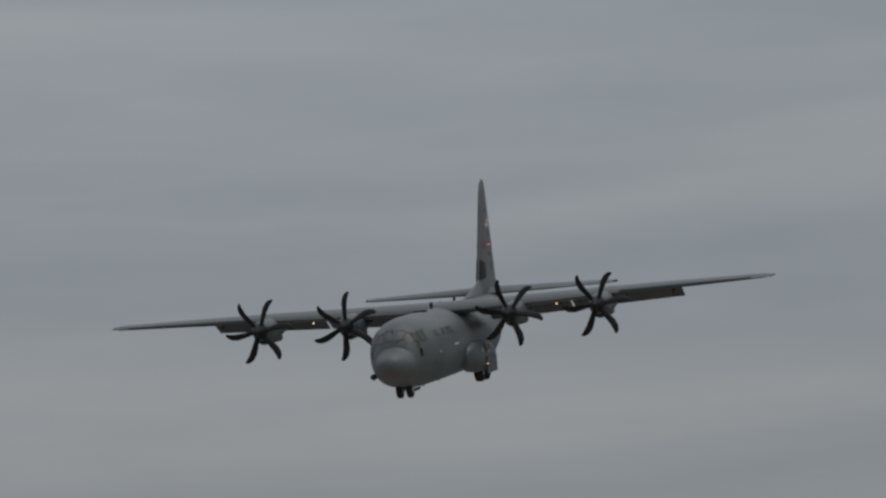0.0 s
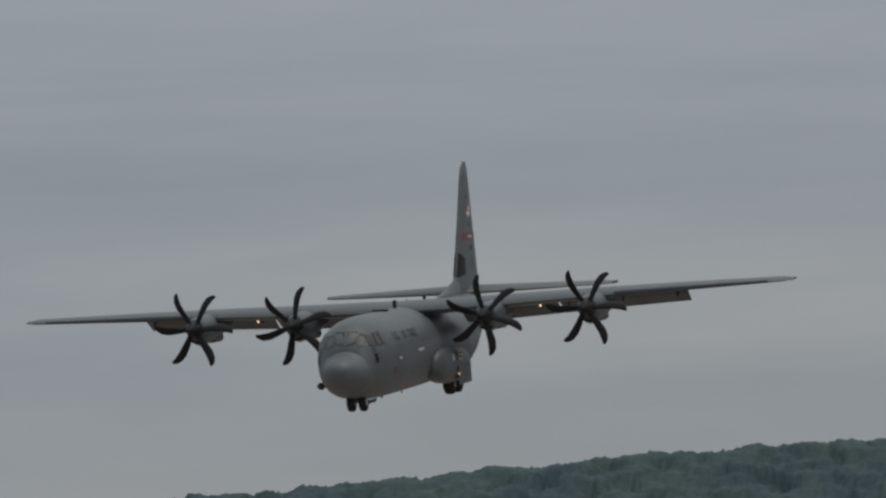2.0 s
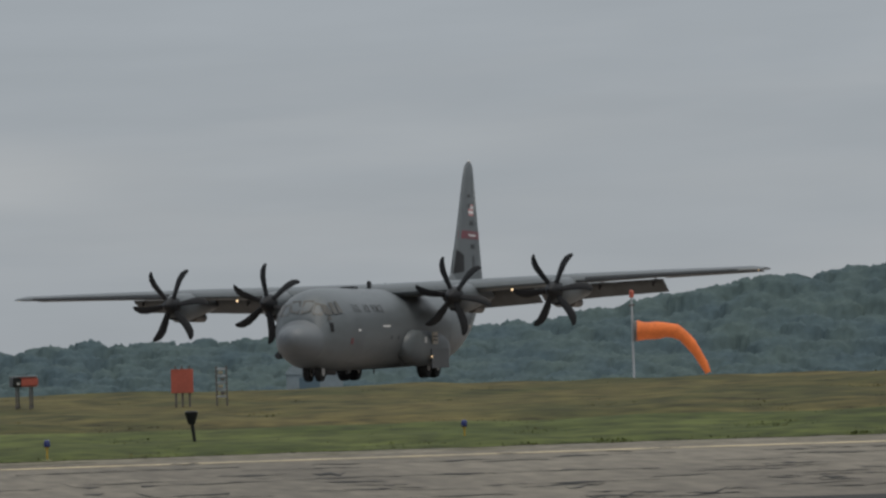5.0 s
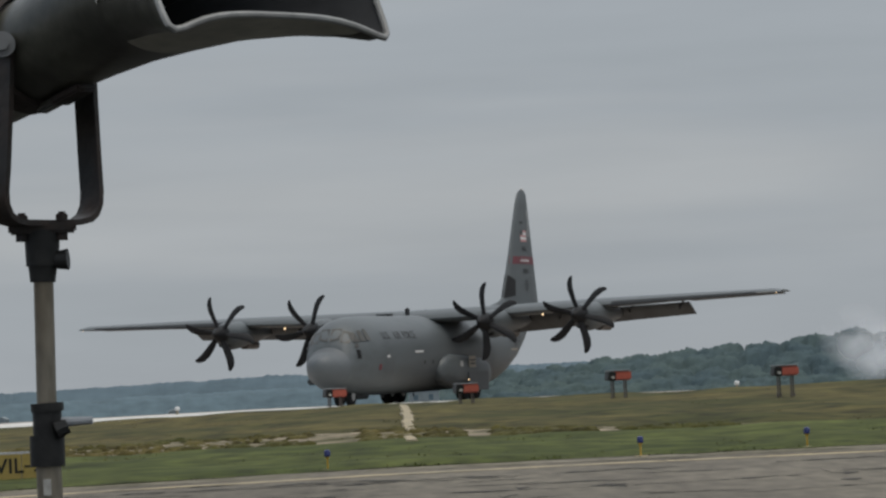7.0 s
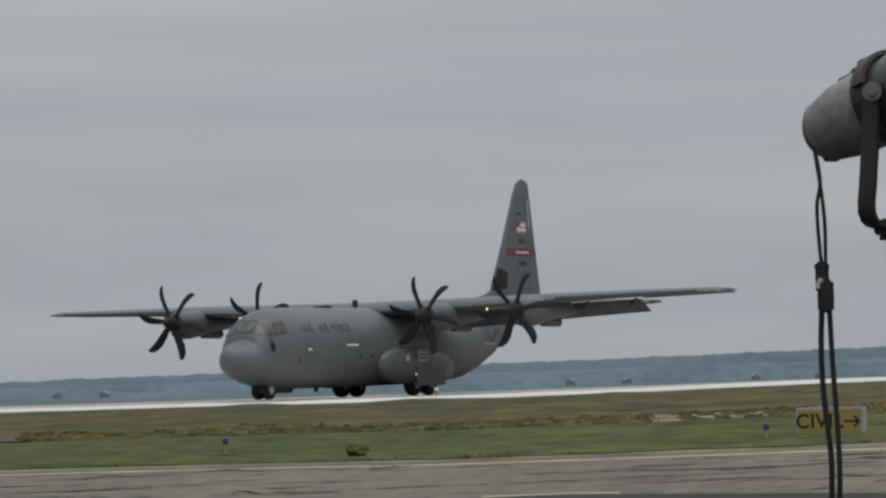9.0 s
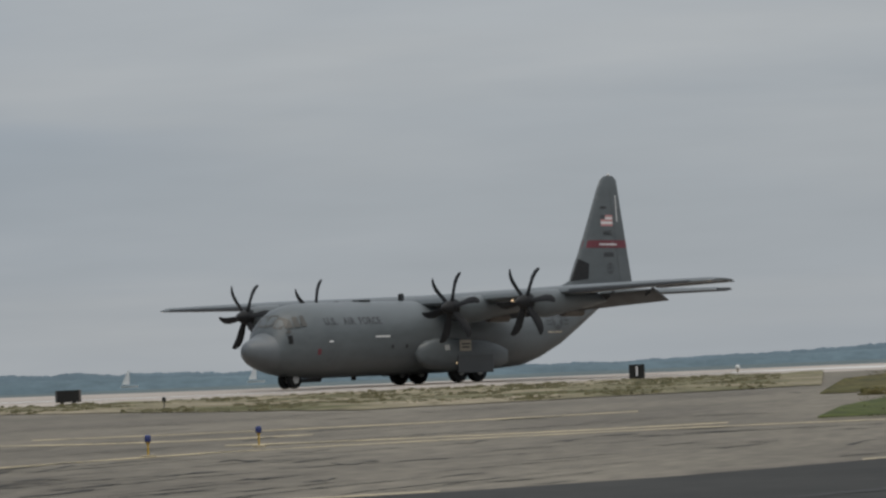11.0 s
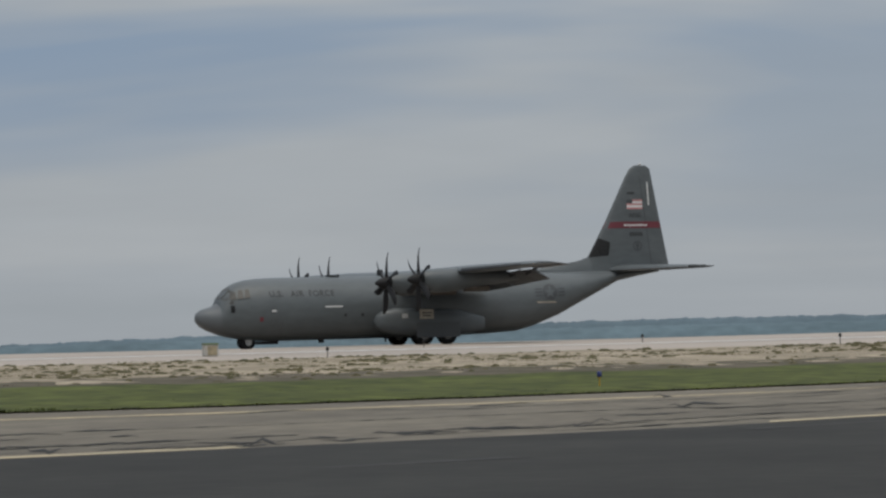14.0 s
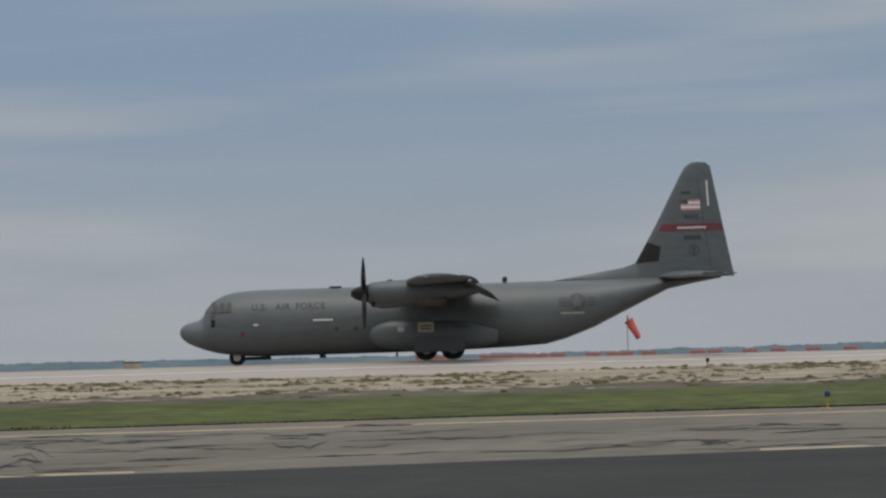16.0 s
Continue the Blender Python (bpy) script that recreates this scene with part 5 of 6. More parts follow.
# signs
def sign(m, wide, tall, lift, panels, label, case=0.30, turn=0.0):
    """A lit airfield sign: a deep case on frangible legs, with coloured panels and raised characters on its front."""
    s = thing("taxiway_sign", m @ Matrix.Rotation(radians(turn), 4, "Z"), label, "sign", "airfield signs")
    part("case", one(block, (0, case / 2, lift + tall / 2), (wide + 0.10, case, tall + 0.10), None, 0.02), M_GREYPANEL, s, "grey metal sign case")
    part("base_rail", one(block, (0, case / 2, lift - 0.09), (wide, 0.12, 0.07), None, 0.01), M_SIGNBLACK, s, "black base rail")
    n = 3 if wide < 1.7 else 4
    for k in range(n):
        part("leg", one(tube, ((k + 0.5 - n / 2) * wide / n, case / 2, -0.12), ((k + 0.5 - n / 2) * wide / n, case / 2, lift - 0.05), 0.035, None, 8), M_SIGNBLACK, s)
    x = -wide / 2
    for w, back, ink, text, size in panels:
        p = part("panel", one(block, (x + w / 2, -0.012, lift + tall / 2), (w - 0.02, 0.024, tall - 0.02), None, 0.004), back, s)
        if text in "<>":
            arrow(p, x + w / 2, lift + tall / 2, w * 0.72, 0.3, ink, 1 if text == ">" else -1)
            x += w
            continue
        lettering("lettering", text, size, ink, lambda a, b, c=x + w / 2: Vector((c + a, -0.030, lift + tall / 2 + b)), p, "", 1.05)
        x += w
    return s


sign(face(-7.07, 129.6, ground_at(-7.07, 129.6) - 0.16), 1.86, 0.72, 0.22, [(1.28, M_SIGNYEL, M_SIGNBLACK, "CIVIL", 0.58), (0.58, M_SIGNYEL, M_SIGNBLACK, ">", 0.6)], "yellow sign with black CIVIL lettering and an arrow on the grass", 0.6, -10)
sign(face(-47.8, 59.5, ground_at(-47.8, 59.5), 0, (28.6, -67.2)), 1.36, 0.62, 0.34, [(0.36, M_SIGNYEL, M_SIGNBLACK, "<", 0.5), (0.54, M_SIGNYEL, M_SIGNBLACK, "A2", 0.47), (0.46, M_SIGNBLACK, M_SIGNYEL, "A", 0.50)], "yellow and black sign with an arrow to A2 on the grass", 0.75, -25)
sign(face(-57.9, 90.5, ground_at(-57.9, 90.5), 0, (21.7, -56.3)), 2.05, 0.66, 0.18, [(0.70, M_SIGNBLACK, M_SIGNYEL, "A2", 0.46), (1.35, M_SIGNRED, M_WHITE, "16-34", 0.46)], "black A2 and red 16-34 runway sign on the grass", 0.6, 18)

# approach-slope lights: red boxes with dark fronts on four legs
papi = thing("approach_light", face(3.11, 190.0, ground_at(3.11, 190.0) - 0.42, 12), "red approach-slope light box on four thin legs", "airfield light", "approach-slope light row")
bm = bmesh.new()
block(bm, (0.10, 0, 1.04), (0.66, 0.7, 0.34), None, 0.05)
part("housing", bm, M_REDBOX, papi, "red-orange metal housing")
part("roof", one(block, (-0.02, 0, 1.23), (0.86, 0.74, 0.04), None, 0.015), M_GREYPANEL, papi, "pale grey lid")
part("front", one(block, (-0.30, -0.02, 1.03), (0.30, 0.72, 0.32), Euler((0, radians(7), 0)).to_matrix(), 0.03), M_SIGNBLACK, papi, "black front hood")
part("lamp_window", one(block, (-0.28, -0.385, 0.98), (0.11, 0.03, 0.09), None, 0.01), M_TAPE, papi, "pale lamp window")
for x, y in ((-0.34, -0.28), (-0.14, 0.28), (0.14, -0.28), (0.34, 0.28)):
    part("leg", one(tube, (x, y, -0.1), (x, y, 0.90), 0.030, None, 8), M_POST, papi)
    part("leg_collar", one(tube, (x, y, 0.16), (x, y, 0.24), 0.05, None, 8), M_POST, papi)
for x, y, low in ((7.83, 174.2, 0.38), (13.3, 170.0, 0.08), (18.46, 161.0, 0.0)):
    copy_thing(papi, face(x, y, ground_at(x, y) - low, 12))
# a square red board on posts, with an open frame beside it
board = thing("red_board", face(23.19, 156.0, ground_at(23.19, 156.0)), "square red-orange board on wooden posts", "board")
part("panel", one(block, (0, 0, 1.00), (0.74, 0.05, 0.80), None, 0.01), M_REDBOX, board, "red-orange painted panel")
for x in (-0.22, 0.0, 0.24):
    part("post", one(block, (x, 0.06, 0.70), (0.07, 0.06, 1.62), None, 0.01), M_POST, board)
frame_ = thing("equipment_rack", face(24.49, 155.8, ground_at(24.49, 155.8)), "narrow grey perforated equipment rack on the grass", "rack")
for x in (-0.17, 0.17):
    part("upright", one(block, (x, 0, 0.72), (0.06, 0.06, 1.5), None, 0.01), M_POST, frame_)
for k in range(5):
    part("crossbar", one(block, (0, 0, 0.45 + 0.23 * k), (0.36, 0.05, 0.07), None, 0.01), M_GREYPANEL, frame_)
for k in range(4):
    part("fitting", one(block, (0.03 * (-1) ** k, -0.02, 0.56 + 0.23 * k), (0.16, 0.12, 0.10), None, 0.02), M_PALE if k % 2 else M_POST, frame_)
post = thing("marker_post", face(19.8, 131.7, ground_at(19.8, 131.7)), "leaning black marker post with a flared head", "post")
part("shaft", one(tube, (0.06, 0, -0.05), (-0.02, 0, 0.62), 0.045, 0.06, 10), M_SIGNBLACK, post)
part("head", one(lathe, [(0.10, 0.58), (0.18, 0.86), (0.19, 0.92), (0.14, 0.96)], 14, (-0.03, 0, 0)), M_SIGNBLACK, post, "black flared lamp head")
# pale broken slabs running up the bank
drain = thing("slab_path", pose(0, 0, 0), "broken pale concrete slabs leading up the bank", "slabs")
rg = random.Random(3)
for k in range(7):
    t = k / 6
    x, y = 4.5 + 0.9 * t, 138.4 + 32.9 * t
    part("slab", one(block, (x + rg.uniform(-0.05, 0.05), y, ground_at(x, y) + 0.10), (0.30 + 0.05 * rg.random(), 3.6 + rg.random(), 0.10), Euler((math.atan(0.032 if t > 0.5 else 0.04), 0, rg.uniform(-0.03, 0.03))).to_matrix(), 0.02), M_PALE, drain)
disc = thing("round_marker", face(64.1, 182.9, ground_at(64.1, 182.9)), "dark round marker board seen on its stand at the field's edge", "marker")
part("disc", loft([[(w * math.cos(a), y, 0.78 + 0.62 * math.sin(a)) for a in np.linspace(0, 6.283, 20, endpoint=False)] for y, w in ((-0.06, 0.33), (0.06, 0.36), (0.12, 0.30))]), M_SIGNBLACK, disc, "dark oval disc")
part("rim", loft([[(-0.22 + w * math.cos(a), y, 0.78 + 0.60 * math.sin(a)) for a in np.linspace(0, 6.283, 20, endpoint=False)] for y, w in ((-0.02, 0.20), (0.10, 0.20))]), M_GREYPANEL, disc, "pale edge")
part("stand", one(block, (0, 0, 0.08), (0.24, 0.2, 0.36), None, 0.02), M_SIGNBLACK, disc)


def windsock(m, tall, path, mat, label, r0, r1, red_top=True):
    """A pole with a cloth cone of rigid rings; path: (along, down) of the cone's axis from the pole."""
    s = thing("windsock", m, label, "windsock")
    part("pole", one(tube, (0, 0, -0.3), (0, 0, tall), 0.055, 0.04, 10), M_GREYPANEL, s, "thin grey pole")
    if red_top:
        part("obstruction_light", one(lathe, [(0.06, tall), (0.11, tall + 0.04), (0.11, tall + 0.30), (0.05, tall + 0.36)]), M_REDBOX, s, "red lamp on top")
        part("bracket", one(block, (0, 0, tall - 0.35), (0.30, 0.08, 0.10), None, 0.02), M_POST, s)
    rings = []
    for i, (a, d) in enumerate(path):
        q = path[min(i + 1, len(path) - 1)]
        o = path[max(i - 1, 0)]
        ang = math.atan2(-(q[1] - o[1]), q[0] - o[0])
        r = (r0 + (r1 - r0) * i / (len(path) - 1)) * (1 + 0.06 * (-1) ** i)
        rings.append([(a - r * math.sin(t) * math.sin(ang), r * math.cos(t), tall - d + r * math.sin(t) * math.cos(ang)) for t in np.linspace(0, 6.283, 16, endpoint=False)])
    part("sock", loft(rings), mat, s, "cloth cone drooping at its end")
    part("hoop", one(tube, (path[0][0] - 0.14, 0, tall - path[0][1]), (path[0][0] + 0.02, 0, tall - path[0][1]), r0 * 1.05, None, 16), M_POST, s)
    return s


windsock(face(52.74, 211.3, 1.6), 4.85, [(0.2, 1.55), (0.6, 1.57), (1.1, 1.56), (1.6, 1.55), (2.0, 1.62), (2.35, 1.85), (2.7, 2.25), (3.0, 2.7), (3.25, 3.15), (3.45, 3.6)], M_ORANGE, "orange windsock drooping from a thin pole in the grass", 0.46, 0.15)
windsock(face(-266.5, 191.9, ground_at(-266.5, 191.9), 0, (46, -88)), 3.7, [(0.1, 0.10), (0.3, 0.42), (0.5, 0.8), (0.72, 1.2), (0.95, 1.65), (1.05, 1.8)], M_PINK, "small faded red windsock hanging slack beyond the runway", 0.42, 0.22, False)

# a line of low red barriers beyond the runway
bar = thing("barrier", pose(-213.7, 130.6, ground_at(-213.7, 130.6) + 0.07, 0, 0, 48), "low red plastic barrier beyond the runway", "barrier", "line of red barriers")
bm = bmesh.new()
block(bm, (0, 0, 0.11), (1.15, 0.36, 0.22), None, 0.05)
part("body", bm, M_BARRIER, bar)
part("stripe", one(block, (0, 0, 0.16), (0.9, 0.39, 0.05), None, 0.01), M_PINK, bar, "paler band")
part("foot", one(block, (-0.4, 0, 0.0), (0.2, 0.42, 0.12), None, 0.02), M_BARRIER, bar)
part("foot", one(block, (0.4, 0, 0.0), (0.2, 0.42, 0.12), None, 0.02), M_BARRIER, bar)
rg = random.Random(8)
for k in range(26):
    t = (k + 1 + rg.uniform(-0.2, 0.2)) / 26
    if k in (2, 3, 9, 14, 15, 18, 20, 22, 24):
        continue
    x, y = -217.2 + 21 * t, 125.9 + 24.9 * t
    copy_thing(bar, pose(x, y, ground_at(x, y) + 0.07, 0, 0, 48 + rg.uniform(-12, 12)))
crate = thing("equipment_box", face(-128.2, 105.3, ground_at(-128.2, 105.3), 10, (43, -86)), "pale tan equipment box with a green lid by the runway", "box")
part("body", one(block, (0, 0, 0.32), (0.80, 0.70, 0.66), None, 0.03), M_TAPE, crate)
part("lid", one(block, (0, 0, 0.68), (0.86, 0.76, 0.10), None, 0.02), material("green_paint", (0.13, 0.17, 0.08), 0.6, vary=0.1), crate, "green lid")
part("door", one(block, (0.05, -0.36, 0.32), (0.5, 0.03, 0.5), None, 0.01), M_PALE, crate)
low_box = thing("equipment_box", face(-197.4, 86.7, ground_at(-197.4, 86.7), 8, (46, -88)), "low tan and olive equipment box beyond the runway", "box")
part("body", one(block, (0, 0, 0.20), (1.15, 0.7, 0.42), None, 0.03), M_TAN, low_box)
part("lid", one(block, (0.06, 0, 0.43), (1.28, 0.76, 0.06), None, 0.02), M_SCRUB, low_box, "olive lid")
mark = thing("distance_marker", face(-86.2, 175.5, ground_at(-86.2, 175.5), 14, (16, -46)), "dark boxy marker board beside the runway", "sign")
part("board", one(block, (0, 0, 0.36), (1.15, 0.45, 0.58), None, 0.02), M_SIGNBLACK, mark)
part("end_cap", one(block, (0.55, 0, 0.36), (0.12, 0.47, 0.60), None, 0.02), M_POST, mark)
part("foot", one(block, (-0.3, 0, 0.04), (0.12, 0.3, 0.12), None, 0.01), M_POST, mark)
part("foot", one(block, (0.3, 0, 0.04), (0.12, 0.3, 0.12), None, 0.01), M_POST, mark)
mark2 = thing("distance_marker", face(-62.9, 192.6, ground_at(-62.9, 192.6), 0, (11, -36)), "black distance marker board with a white figure 1", "sign")
part("board", one(block, (0, 0, 0.42), (0.78, 0.3, 0.70), None, 0.02), M_SIGNBLACK, mark2)
lettering("figure", "1", 0.66, M_WHITE, lambda a, b: Vector((a, -0.16, 0.42 + b)), mark2)
part("foot", one(block, (0, 0, 0.03), (0.5, 0.2, 0.1), None, 0.01), M_POST, mark2)
# two sailing boats on the far water
boat = thing("sailing_boat", pose(-595.8, 1323.5, 2.2, 0, 0, 30), "small white sailing boat far off on the water", "boat", "sailing boats")
part("hull", loft([[(x, w, 0.9), (x, w * 0.6, 0.2), (x, -w * 0.6, 0.2), (x, -w, 0.9)] for x, w in ((-2.6, 0.7), (0, 1.0), (2.2, 0.5), (3.0, 0.05))]), M_WHITE, boat)
part("mast", one(tube, (0.3, 0, 0.8), (0.3, 0, 6.0), 0.05, None, 8), M_GREYPANEL, boat)
part("sail", loft([[(0.2, 0.03, 1.3), (0.2, 0.02, 5.8), (0.2, -0.02, 5.8), (0.2, -0.03, 1.3)], [(-1.2, 0.22, 1.3), (-0.3, 0.06, 5.6), (-0.3, 0.03, 5.6), (-1.2, 0.18, 1.3)], [(-2.3, 0.05, 1.4), (-0.5, 0.02, 5.2), (-0.5, 0.0, 5.2), (-2.3, 0.02, 1.4)]]), M_WHITE, boat, "white mainsail")
copy_thing(boat, pose(-558.5, 1339.6, 2.2, 0, 0, 15))
# a low bush at the pavement's edge
vs_, fs_ = CROWNS[2]
me = bpy.data.meshes.new("bush")
me.from_pydata([(v.x * 0.36, v.y * 0.30, 0.12 + v.z * 0.24) for v in vs_], [], fs_)
me.materials.append(M_GRASS)
bush = new("bush", me)
bush.matrix_basis = pose(-20.0, 124.4, ground_at(-20.0, 124.4) + 0.08)
tagged(bush, "low dark green bush at the pavement's edge", "bush")
# far hangar with a rounded roof below the woodland
hangar = thing("hangar", face(159.3, 887.8, 2.3), "pale grey hangar with a rounded roof below the woods", "building")
M_FARWALL = material("far_pale_cladding", (0.188, 0.216, 0.228), 0.8, vary=0.1, scale=0.4, fine=2.0, bump=0.0)
part("wall", one(block, (0, 0, 1.6), (11.0, 8.0, 3.4), None, 0.1), M_FARWALL, hangar)
part("roof", loft([[(5.6 * math.cos(a), y, 3.2 + 2.6 * math.sin(a)) for a in np.linspace(0, math.pi, 14)] for y in (-4.2, 4.2)]), M_FARWALL, hangar, "rounded pale roof")
# this door and the house windows reuse the hazed hill colour
part("door", one(block, (-1.0, -4.05, 1.3), (4.0, 0.1, 2.6), None, 0.02), M_HILL, hangar)
house = thing("house", face(32.0, 905.0, 2.3), "small pale house below the woods", "building")
part("wall", one(block, (0, 0, 1.4), (6.0, 5.0, 3.0), None, 0.05), M_FARWALL, house)
part("roof", loft([[(-3.3, y, 2.9), (3.3, y, 2.9), (0, y, 4.8)] for y in (-2.7, 2.7)]), M_FARWALL, house, "grey pitched roof")
for x in (-1.6, 1.4):
    part("window", one(block, (x, -2.52, 1.5), (0.9, 0.06, 1.1), None, 0.02), M_HILL, house)

house["group"] = "far houses"
for bearing, turn in ((-12.7, 10), (-12.1, -25), (-9.9, 30), (-9.2, 0), (-6.3, -15), (-5.6, 20), (-4.0, 5), (-3.2, -30), (-1.1, 12)):
    a = radians(bearing)
    copy_thing(house, face(3240 * math.sin(a), 3240 * math.cos(a), 1.8, turn))

# ---- the loudspeaker on its pole, close to the camera ----
spk = thing("loudspeaker", face(-0.365, 9.40, 0.0, 0, (0.02, -0.86)), "worn grey horn loudspeaker on a clamped metal pole with hanging cable", "loudspeaker")
S = 1 / 790.0


def sp(px, py, depth=0.0):
    """A point beside the pole: across and up in steps of the pole's scale."""
    return Vector(((px + 0.036 * (718 - py) - 870) * S, depth, 2.70 + (718 - py) * S))


part("lower_pole", one(tube, (0.012, 0, 0.0), sp(872, 760), 0.026, None, 18), M_PIPE, spk, "worn galvanised lower pole")
part("upper_pole", one(tube, sp(872, 760), sp(866, 440), 0.0205, None, 18), M_PIPE, spk, "thinner tarnished upper pole")
bm = bmesh.new()
for a, b, r in ((700, 745, 0.030), (742, 792, 0.036), (690, 704, 0.034)):
    tube(bm, sp(872, b), sp(871, a), r, None, 18)
clamp = part("pole_clamp", bm, M_CLAMP, spk, "black height clamp")
part("clamp_lever", one(tube, sp(895, 722, -0.01), sp(944, 721, -0.02), 0.011, 0.008, 10), M_GREYPANEL, clamp, "pale clamp lever")
part("clamp_knob", one(tube, sp(886, 735, -0.03), sp(905, 728, -0.03), 0.02, 0.015, 10), M_CLAMP, clamp)
bm = bmesh.new()
tube(bm, sp(866, 496), sp(866, 470), 0.026, 0.030, 18), tube(bm, sp(866, 470), sp(865, 412), 0.034, 0.037, 18)
socket = part("pole_socket", bm, M_CLAMP, spk, "black top socket")
part("socket_knob", one(tube, sp(885, 462, -0.01), sp(907, 461, -0.015), 0.017, 0.022, 12), M_CLAMP, socket, "round tightening knob")
flange = part("flange", one(block, sp(866, 409), (0.138, 0.07, 0.022), None, 0.005), M_RUST, spk, "steel flange under the bracket")
for px in (833, 897):
    bm = bmesh.new()
    tube(bm, sp(px, 428, -0.01), sp(px, 384, -0.01), 0.008, None, 8), tube(bm, sp(px, 398, -0.01), sp(px, 388, -0.01), 0.014, None, 6), tube(bm, sp(px, 430, -0.01), sp(px, 418, -0.01), 0.014, None, 6)
    part("bolt", bm, M_RUST, flange, "rusty bolt and nut", smooth=False)


def strap(points, wide, thick):
    """A bent flat bar: wide across its own side direction, thin across the bend."""
    rings = []
    for i, p in enumerate(points):
        a, b = points[max(i - 1, 0)], points[min(i + 1, len(points) - 1)]
        d = (b - a).normalized()
        side = Vector((0.69, -0.72, 0))
        side = (side - d * side.dot(d)).normalized()
        nrm = d.cross(side)
        rings.append([p + side * wide * sx + nrm * thick * sy for sx, sy in ((-1, -1), (1, -1), (1, 1), (-1, 1))])
    return loft(rings)


yoke = [sp(806, 122, -0.10), sp(803, 220, -0.10), sp(799, 310, -0.10), sp(796, 350, -0.097), sp(797, 372, -0.092), sp(803, 388, -0.083), sp(813, 397, -0.068), sp(828, 401, -0.045), sp(870, 402, 0.0), sp(914, 401, 0.045), sp(929, 397, 0.068), sp(939, 388, 0.083), sp(945, 372, 0.092), sp(946, 350, 0.097), sp(943, 300, 0.10), sp(938, 205, 0.10), sp(934, 104, 0.10)]
part("yoke", strap(yoke, 0.029, 0.006), M_RUST, spk, "bent dark steel yoke with rust")
AX = Vector((0.65, -0.70, 0.265)).normalized()
AW = Vector((AX.y, -AX.x, 0)).normalized() * -1
AU = AX.cross(AW).normalized()
if AU.z < 0:
    AU = -AU
thr = sp(860, 122)


def unit_ring(n, square):
    """Points evenly spread round a rounded square; square 1 gives a circle."""
    m = 2.0 / square
    for k in range(n):
        t = 8.0 * k / n
        x = 1.0 if t < 1 or t >= 7 else 2 - t if t < 3 else -1.0 if t < 5 else t - 6
        y = t if t < 1 else 1.0 if t < 3 else 4 - t if t < 5 else -1.0 if t < 7 else t - 8
        q = max(abs(x), abs(y)) * ((abs(x) ** m + abs(y) ** m) ** (1.0 / m))
        yield x / q, y / q


def horn_ring(s, w, h, n=28, square=0.75):
    return [thr + AX * s + AW * w * c + AU * h * e for c, e in unit_ring(n, square)]


FLARE = [(-0.06, 0.105, 0.105, 1.0), (0.06, 0.118, 0.112, 1.0), (0.16, 0.128, 0.118, 0.95), (0.27, 0.142, 0.128, 0.9), (0.36, 0.165, 0.141, 0.8), (0.45, 0.192, 0.150, 0.55), (0.545, 0.232, 0.162, 0.34), (0.605, 0.262, 0.171, 0.26), (0.645, 0.288, 0.177, 0.20)]


def mouth_ring(s, w, h, grow, n=72, square=0.16):
    """The flared mouth: corners drawn out and forward, lips bowed in between."""
    out = []
    for c, e in unit_ring(n, square):
        out.append(thr + AX * (s - 0.022 * grow * (1 - e * e)) + AW * w * c + AU * e * (h + 0.060 * grow * abs(c) ** 3.5))
    return out


def flare_ring(k):
    s, w, h, q = FLARE[k]
    grow = max(0.0, (s - 0.36) / 0.27) ** 1.5
    return horn_ring(s, w, h, 72, q) if grow == 0 else mouth_ring(s, w, h, grow, 72, q)


bm = bmesh.new()
outer = [flare_ring(k) for k in range(len(FLARE))] + [mouth_ring(0.668, 0.305, 0.178, 1.0)]
inner = [[p + (thr + AX * FLARE[k][0] - p) * 0.06 for p in flare_ring(k)] for k in range(len(FLARE) - 1, -1, -1)]
rings = [[bm.verts.new(p) for p in r] for r in outer + inner]
for i, (p, q) in enumerate(zip(rings, rings[1:])):
    for k in range(72):
        f = bm.faces.new((p[k], p[(k + 1) % 72], q[(k + 1) % 72], q[k]))
        # inner faces near-black, lower flare faces pale, all others horn grey
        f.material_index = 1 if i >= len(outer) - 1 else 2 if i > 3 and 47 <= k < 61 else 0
bm.faces.new(rings[-1])
bmesh.ops.recalc_face_normals(bm, faces=bm.faces)
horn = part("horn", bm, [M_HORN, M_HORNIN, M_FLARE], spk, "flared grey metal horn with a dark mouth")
# rolled pale rim round the mouth
bm = bmesh.new()
rim = mouth_ring(0.670, 0.305, 0.178, 1.0)
rows_ = []
for i, p in enumerate(rim):
    d = (rim[(i + 1) % 72] - rim[i - 1]).normalized()
    side = AX.cross(d).normalized()
    rows_.append([bm.verts.new(p + AX * 0.007 * math.cos(a) + side * 0.007 * math.sin(a)) for a in np.linspace(0, 6.283, 8, endpoint=False)])
for i in range(72):
    p, q = rows_[i], rows_[(i + 1) % 72]
    for k in range(8):
        bm.faces.new((p[k], p[(k + 1) % 8], q[(k + 1) % 8], q[k]))
bmesh.ops.recalc_face_normals(bm, faces=bm.faces)
part("rim", bm, M_HORNRIM, horn, "rolled pale grey rim of the mouth")
part("phase_plug", loft([horn_ring(s, w, w, 16, 1.0) for s, w in ((0.05, 0.06), (0.25, 0.055), (0.45, 0.045), (0.50, 0.02))]), M_DARK, horn, "dark inner driver tube")
bm = loft([horn_ring(s, w, w, 24, 1.0) for s, w in ((-0.315, 0.03), (-0.312, 0.072), (-0.29, 0.088), (-0.20, 0.106), (-0.10, 0.110), (-0.06, 0.110))])
driver = part("driver", bm, M_DRIVER, spk, "rounded driver wrapped in grey tape")
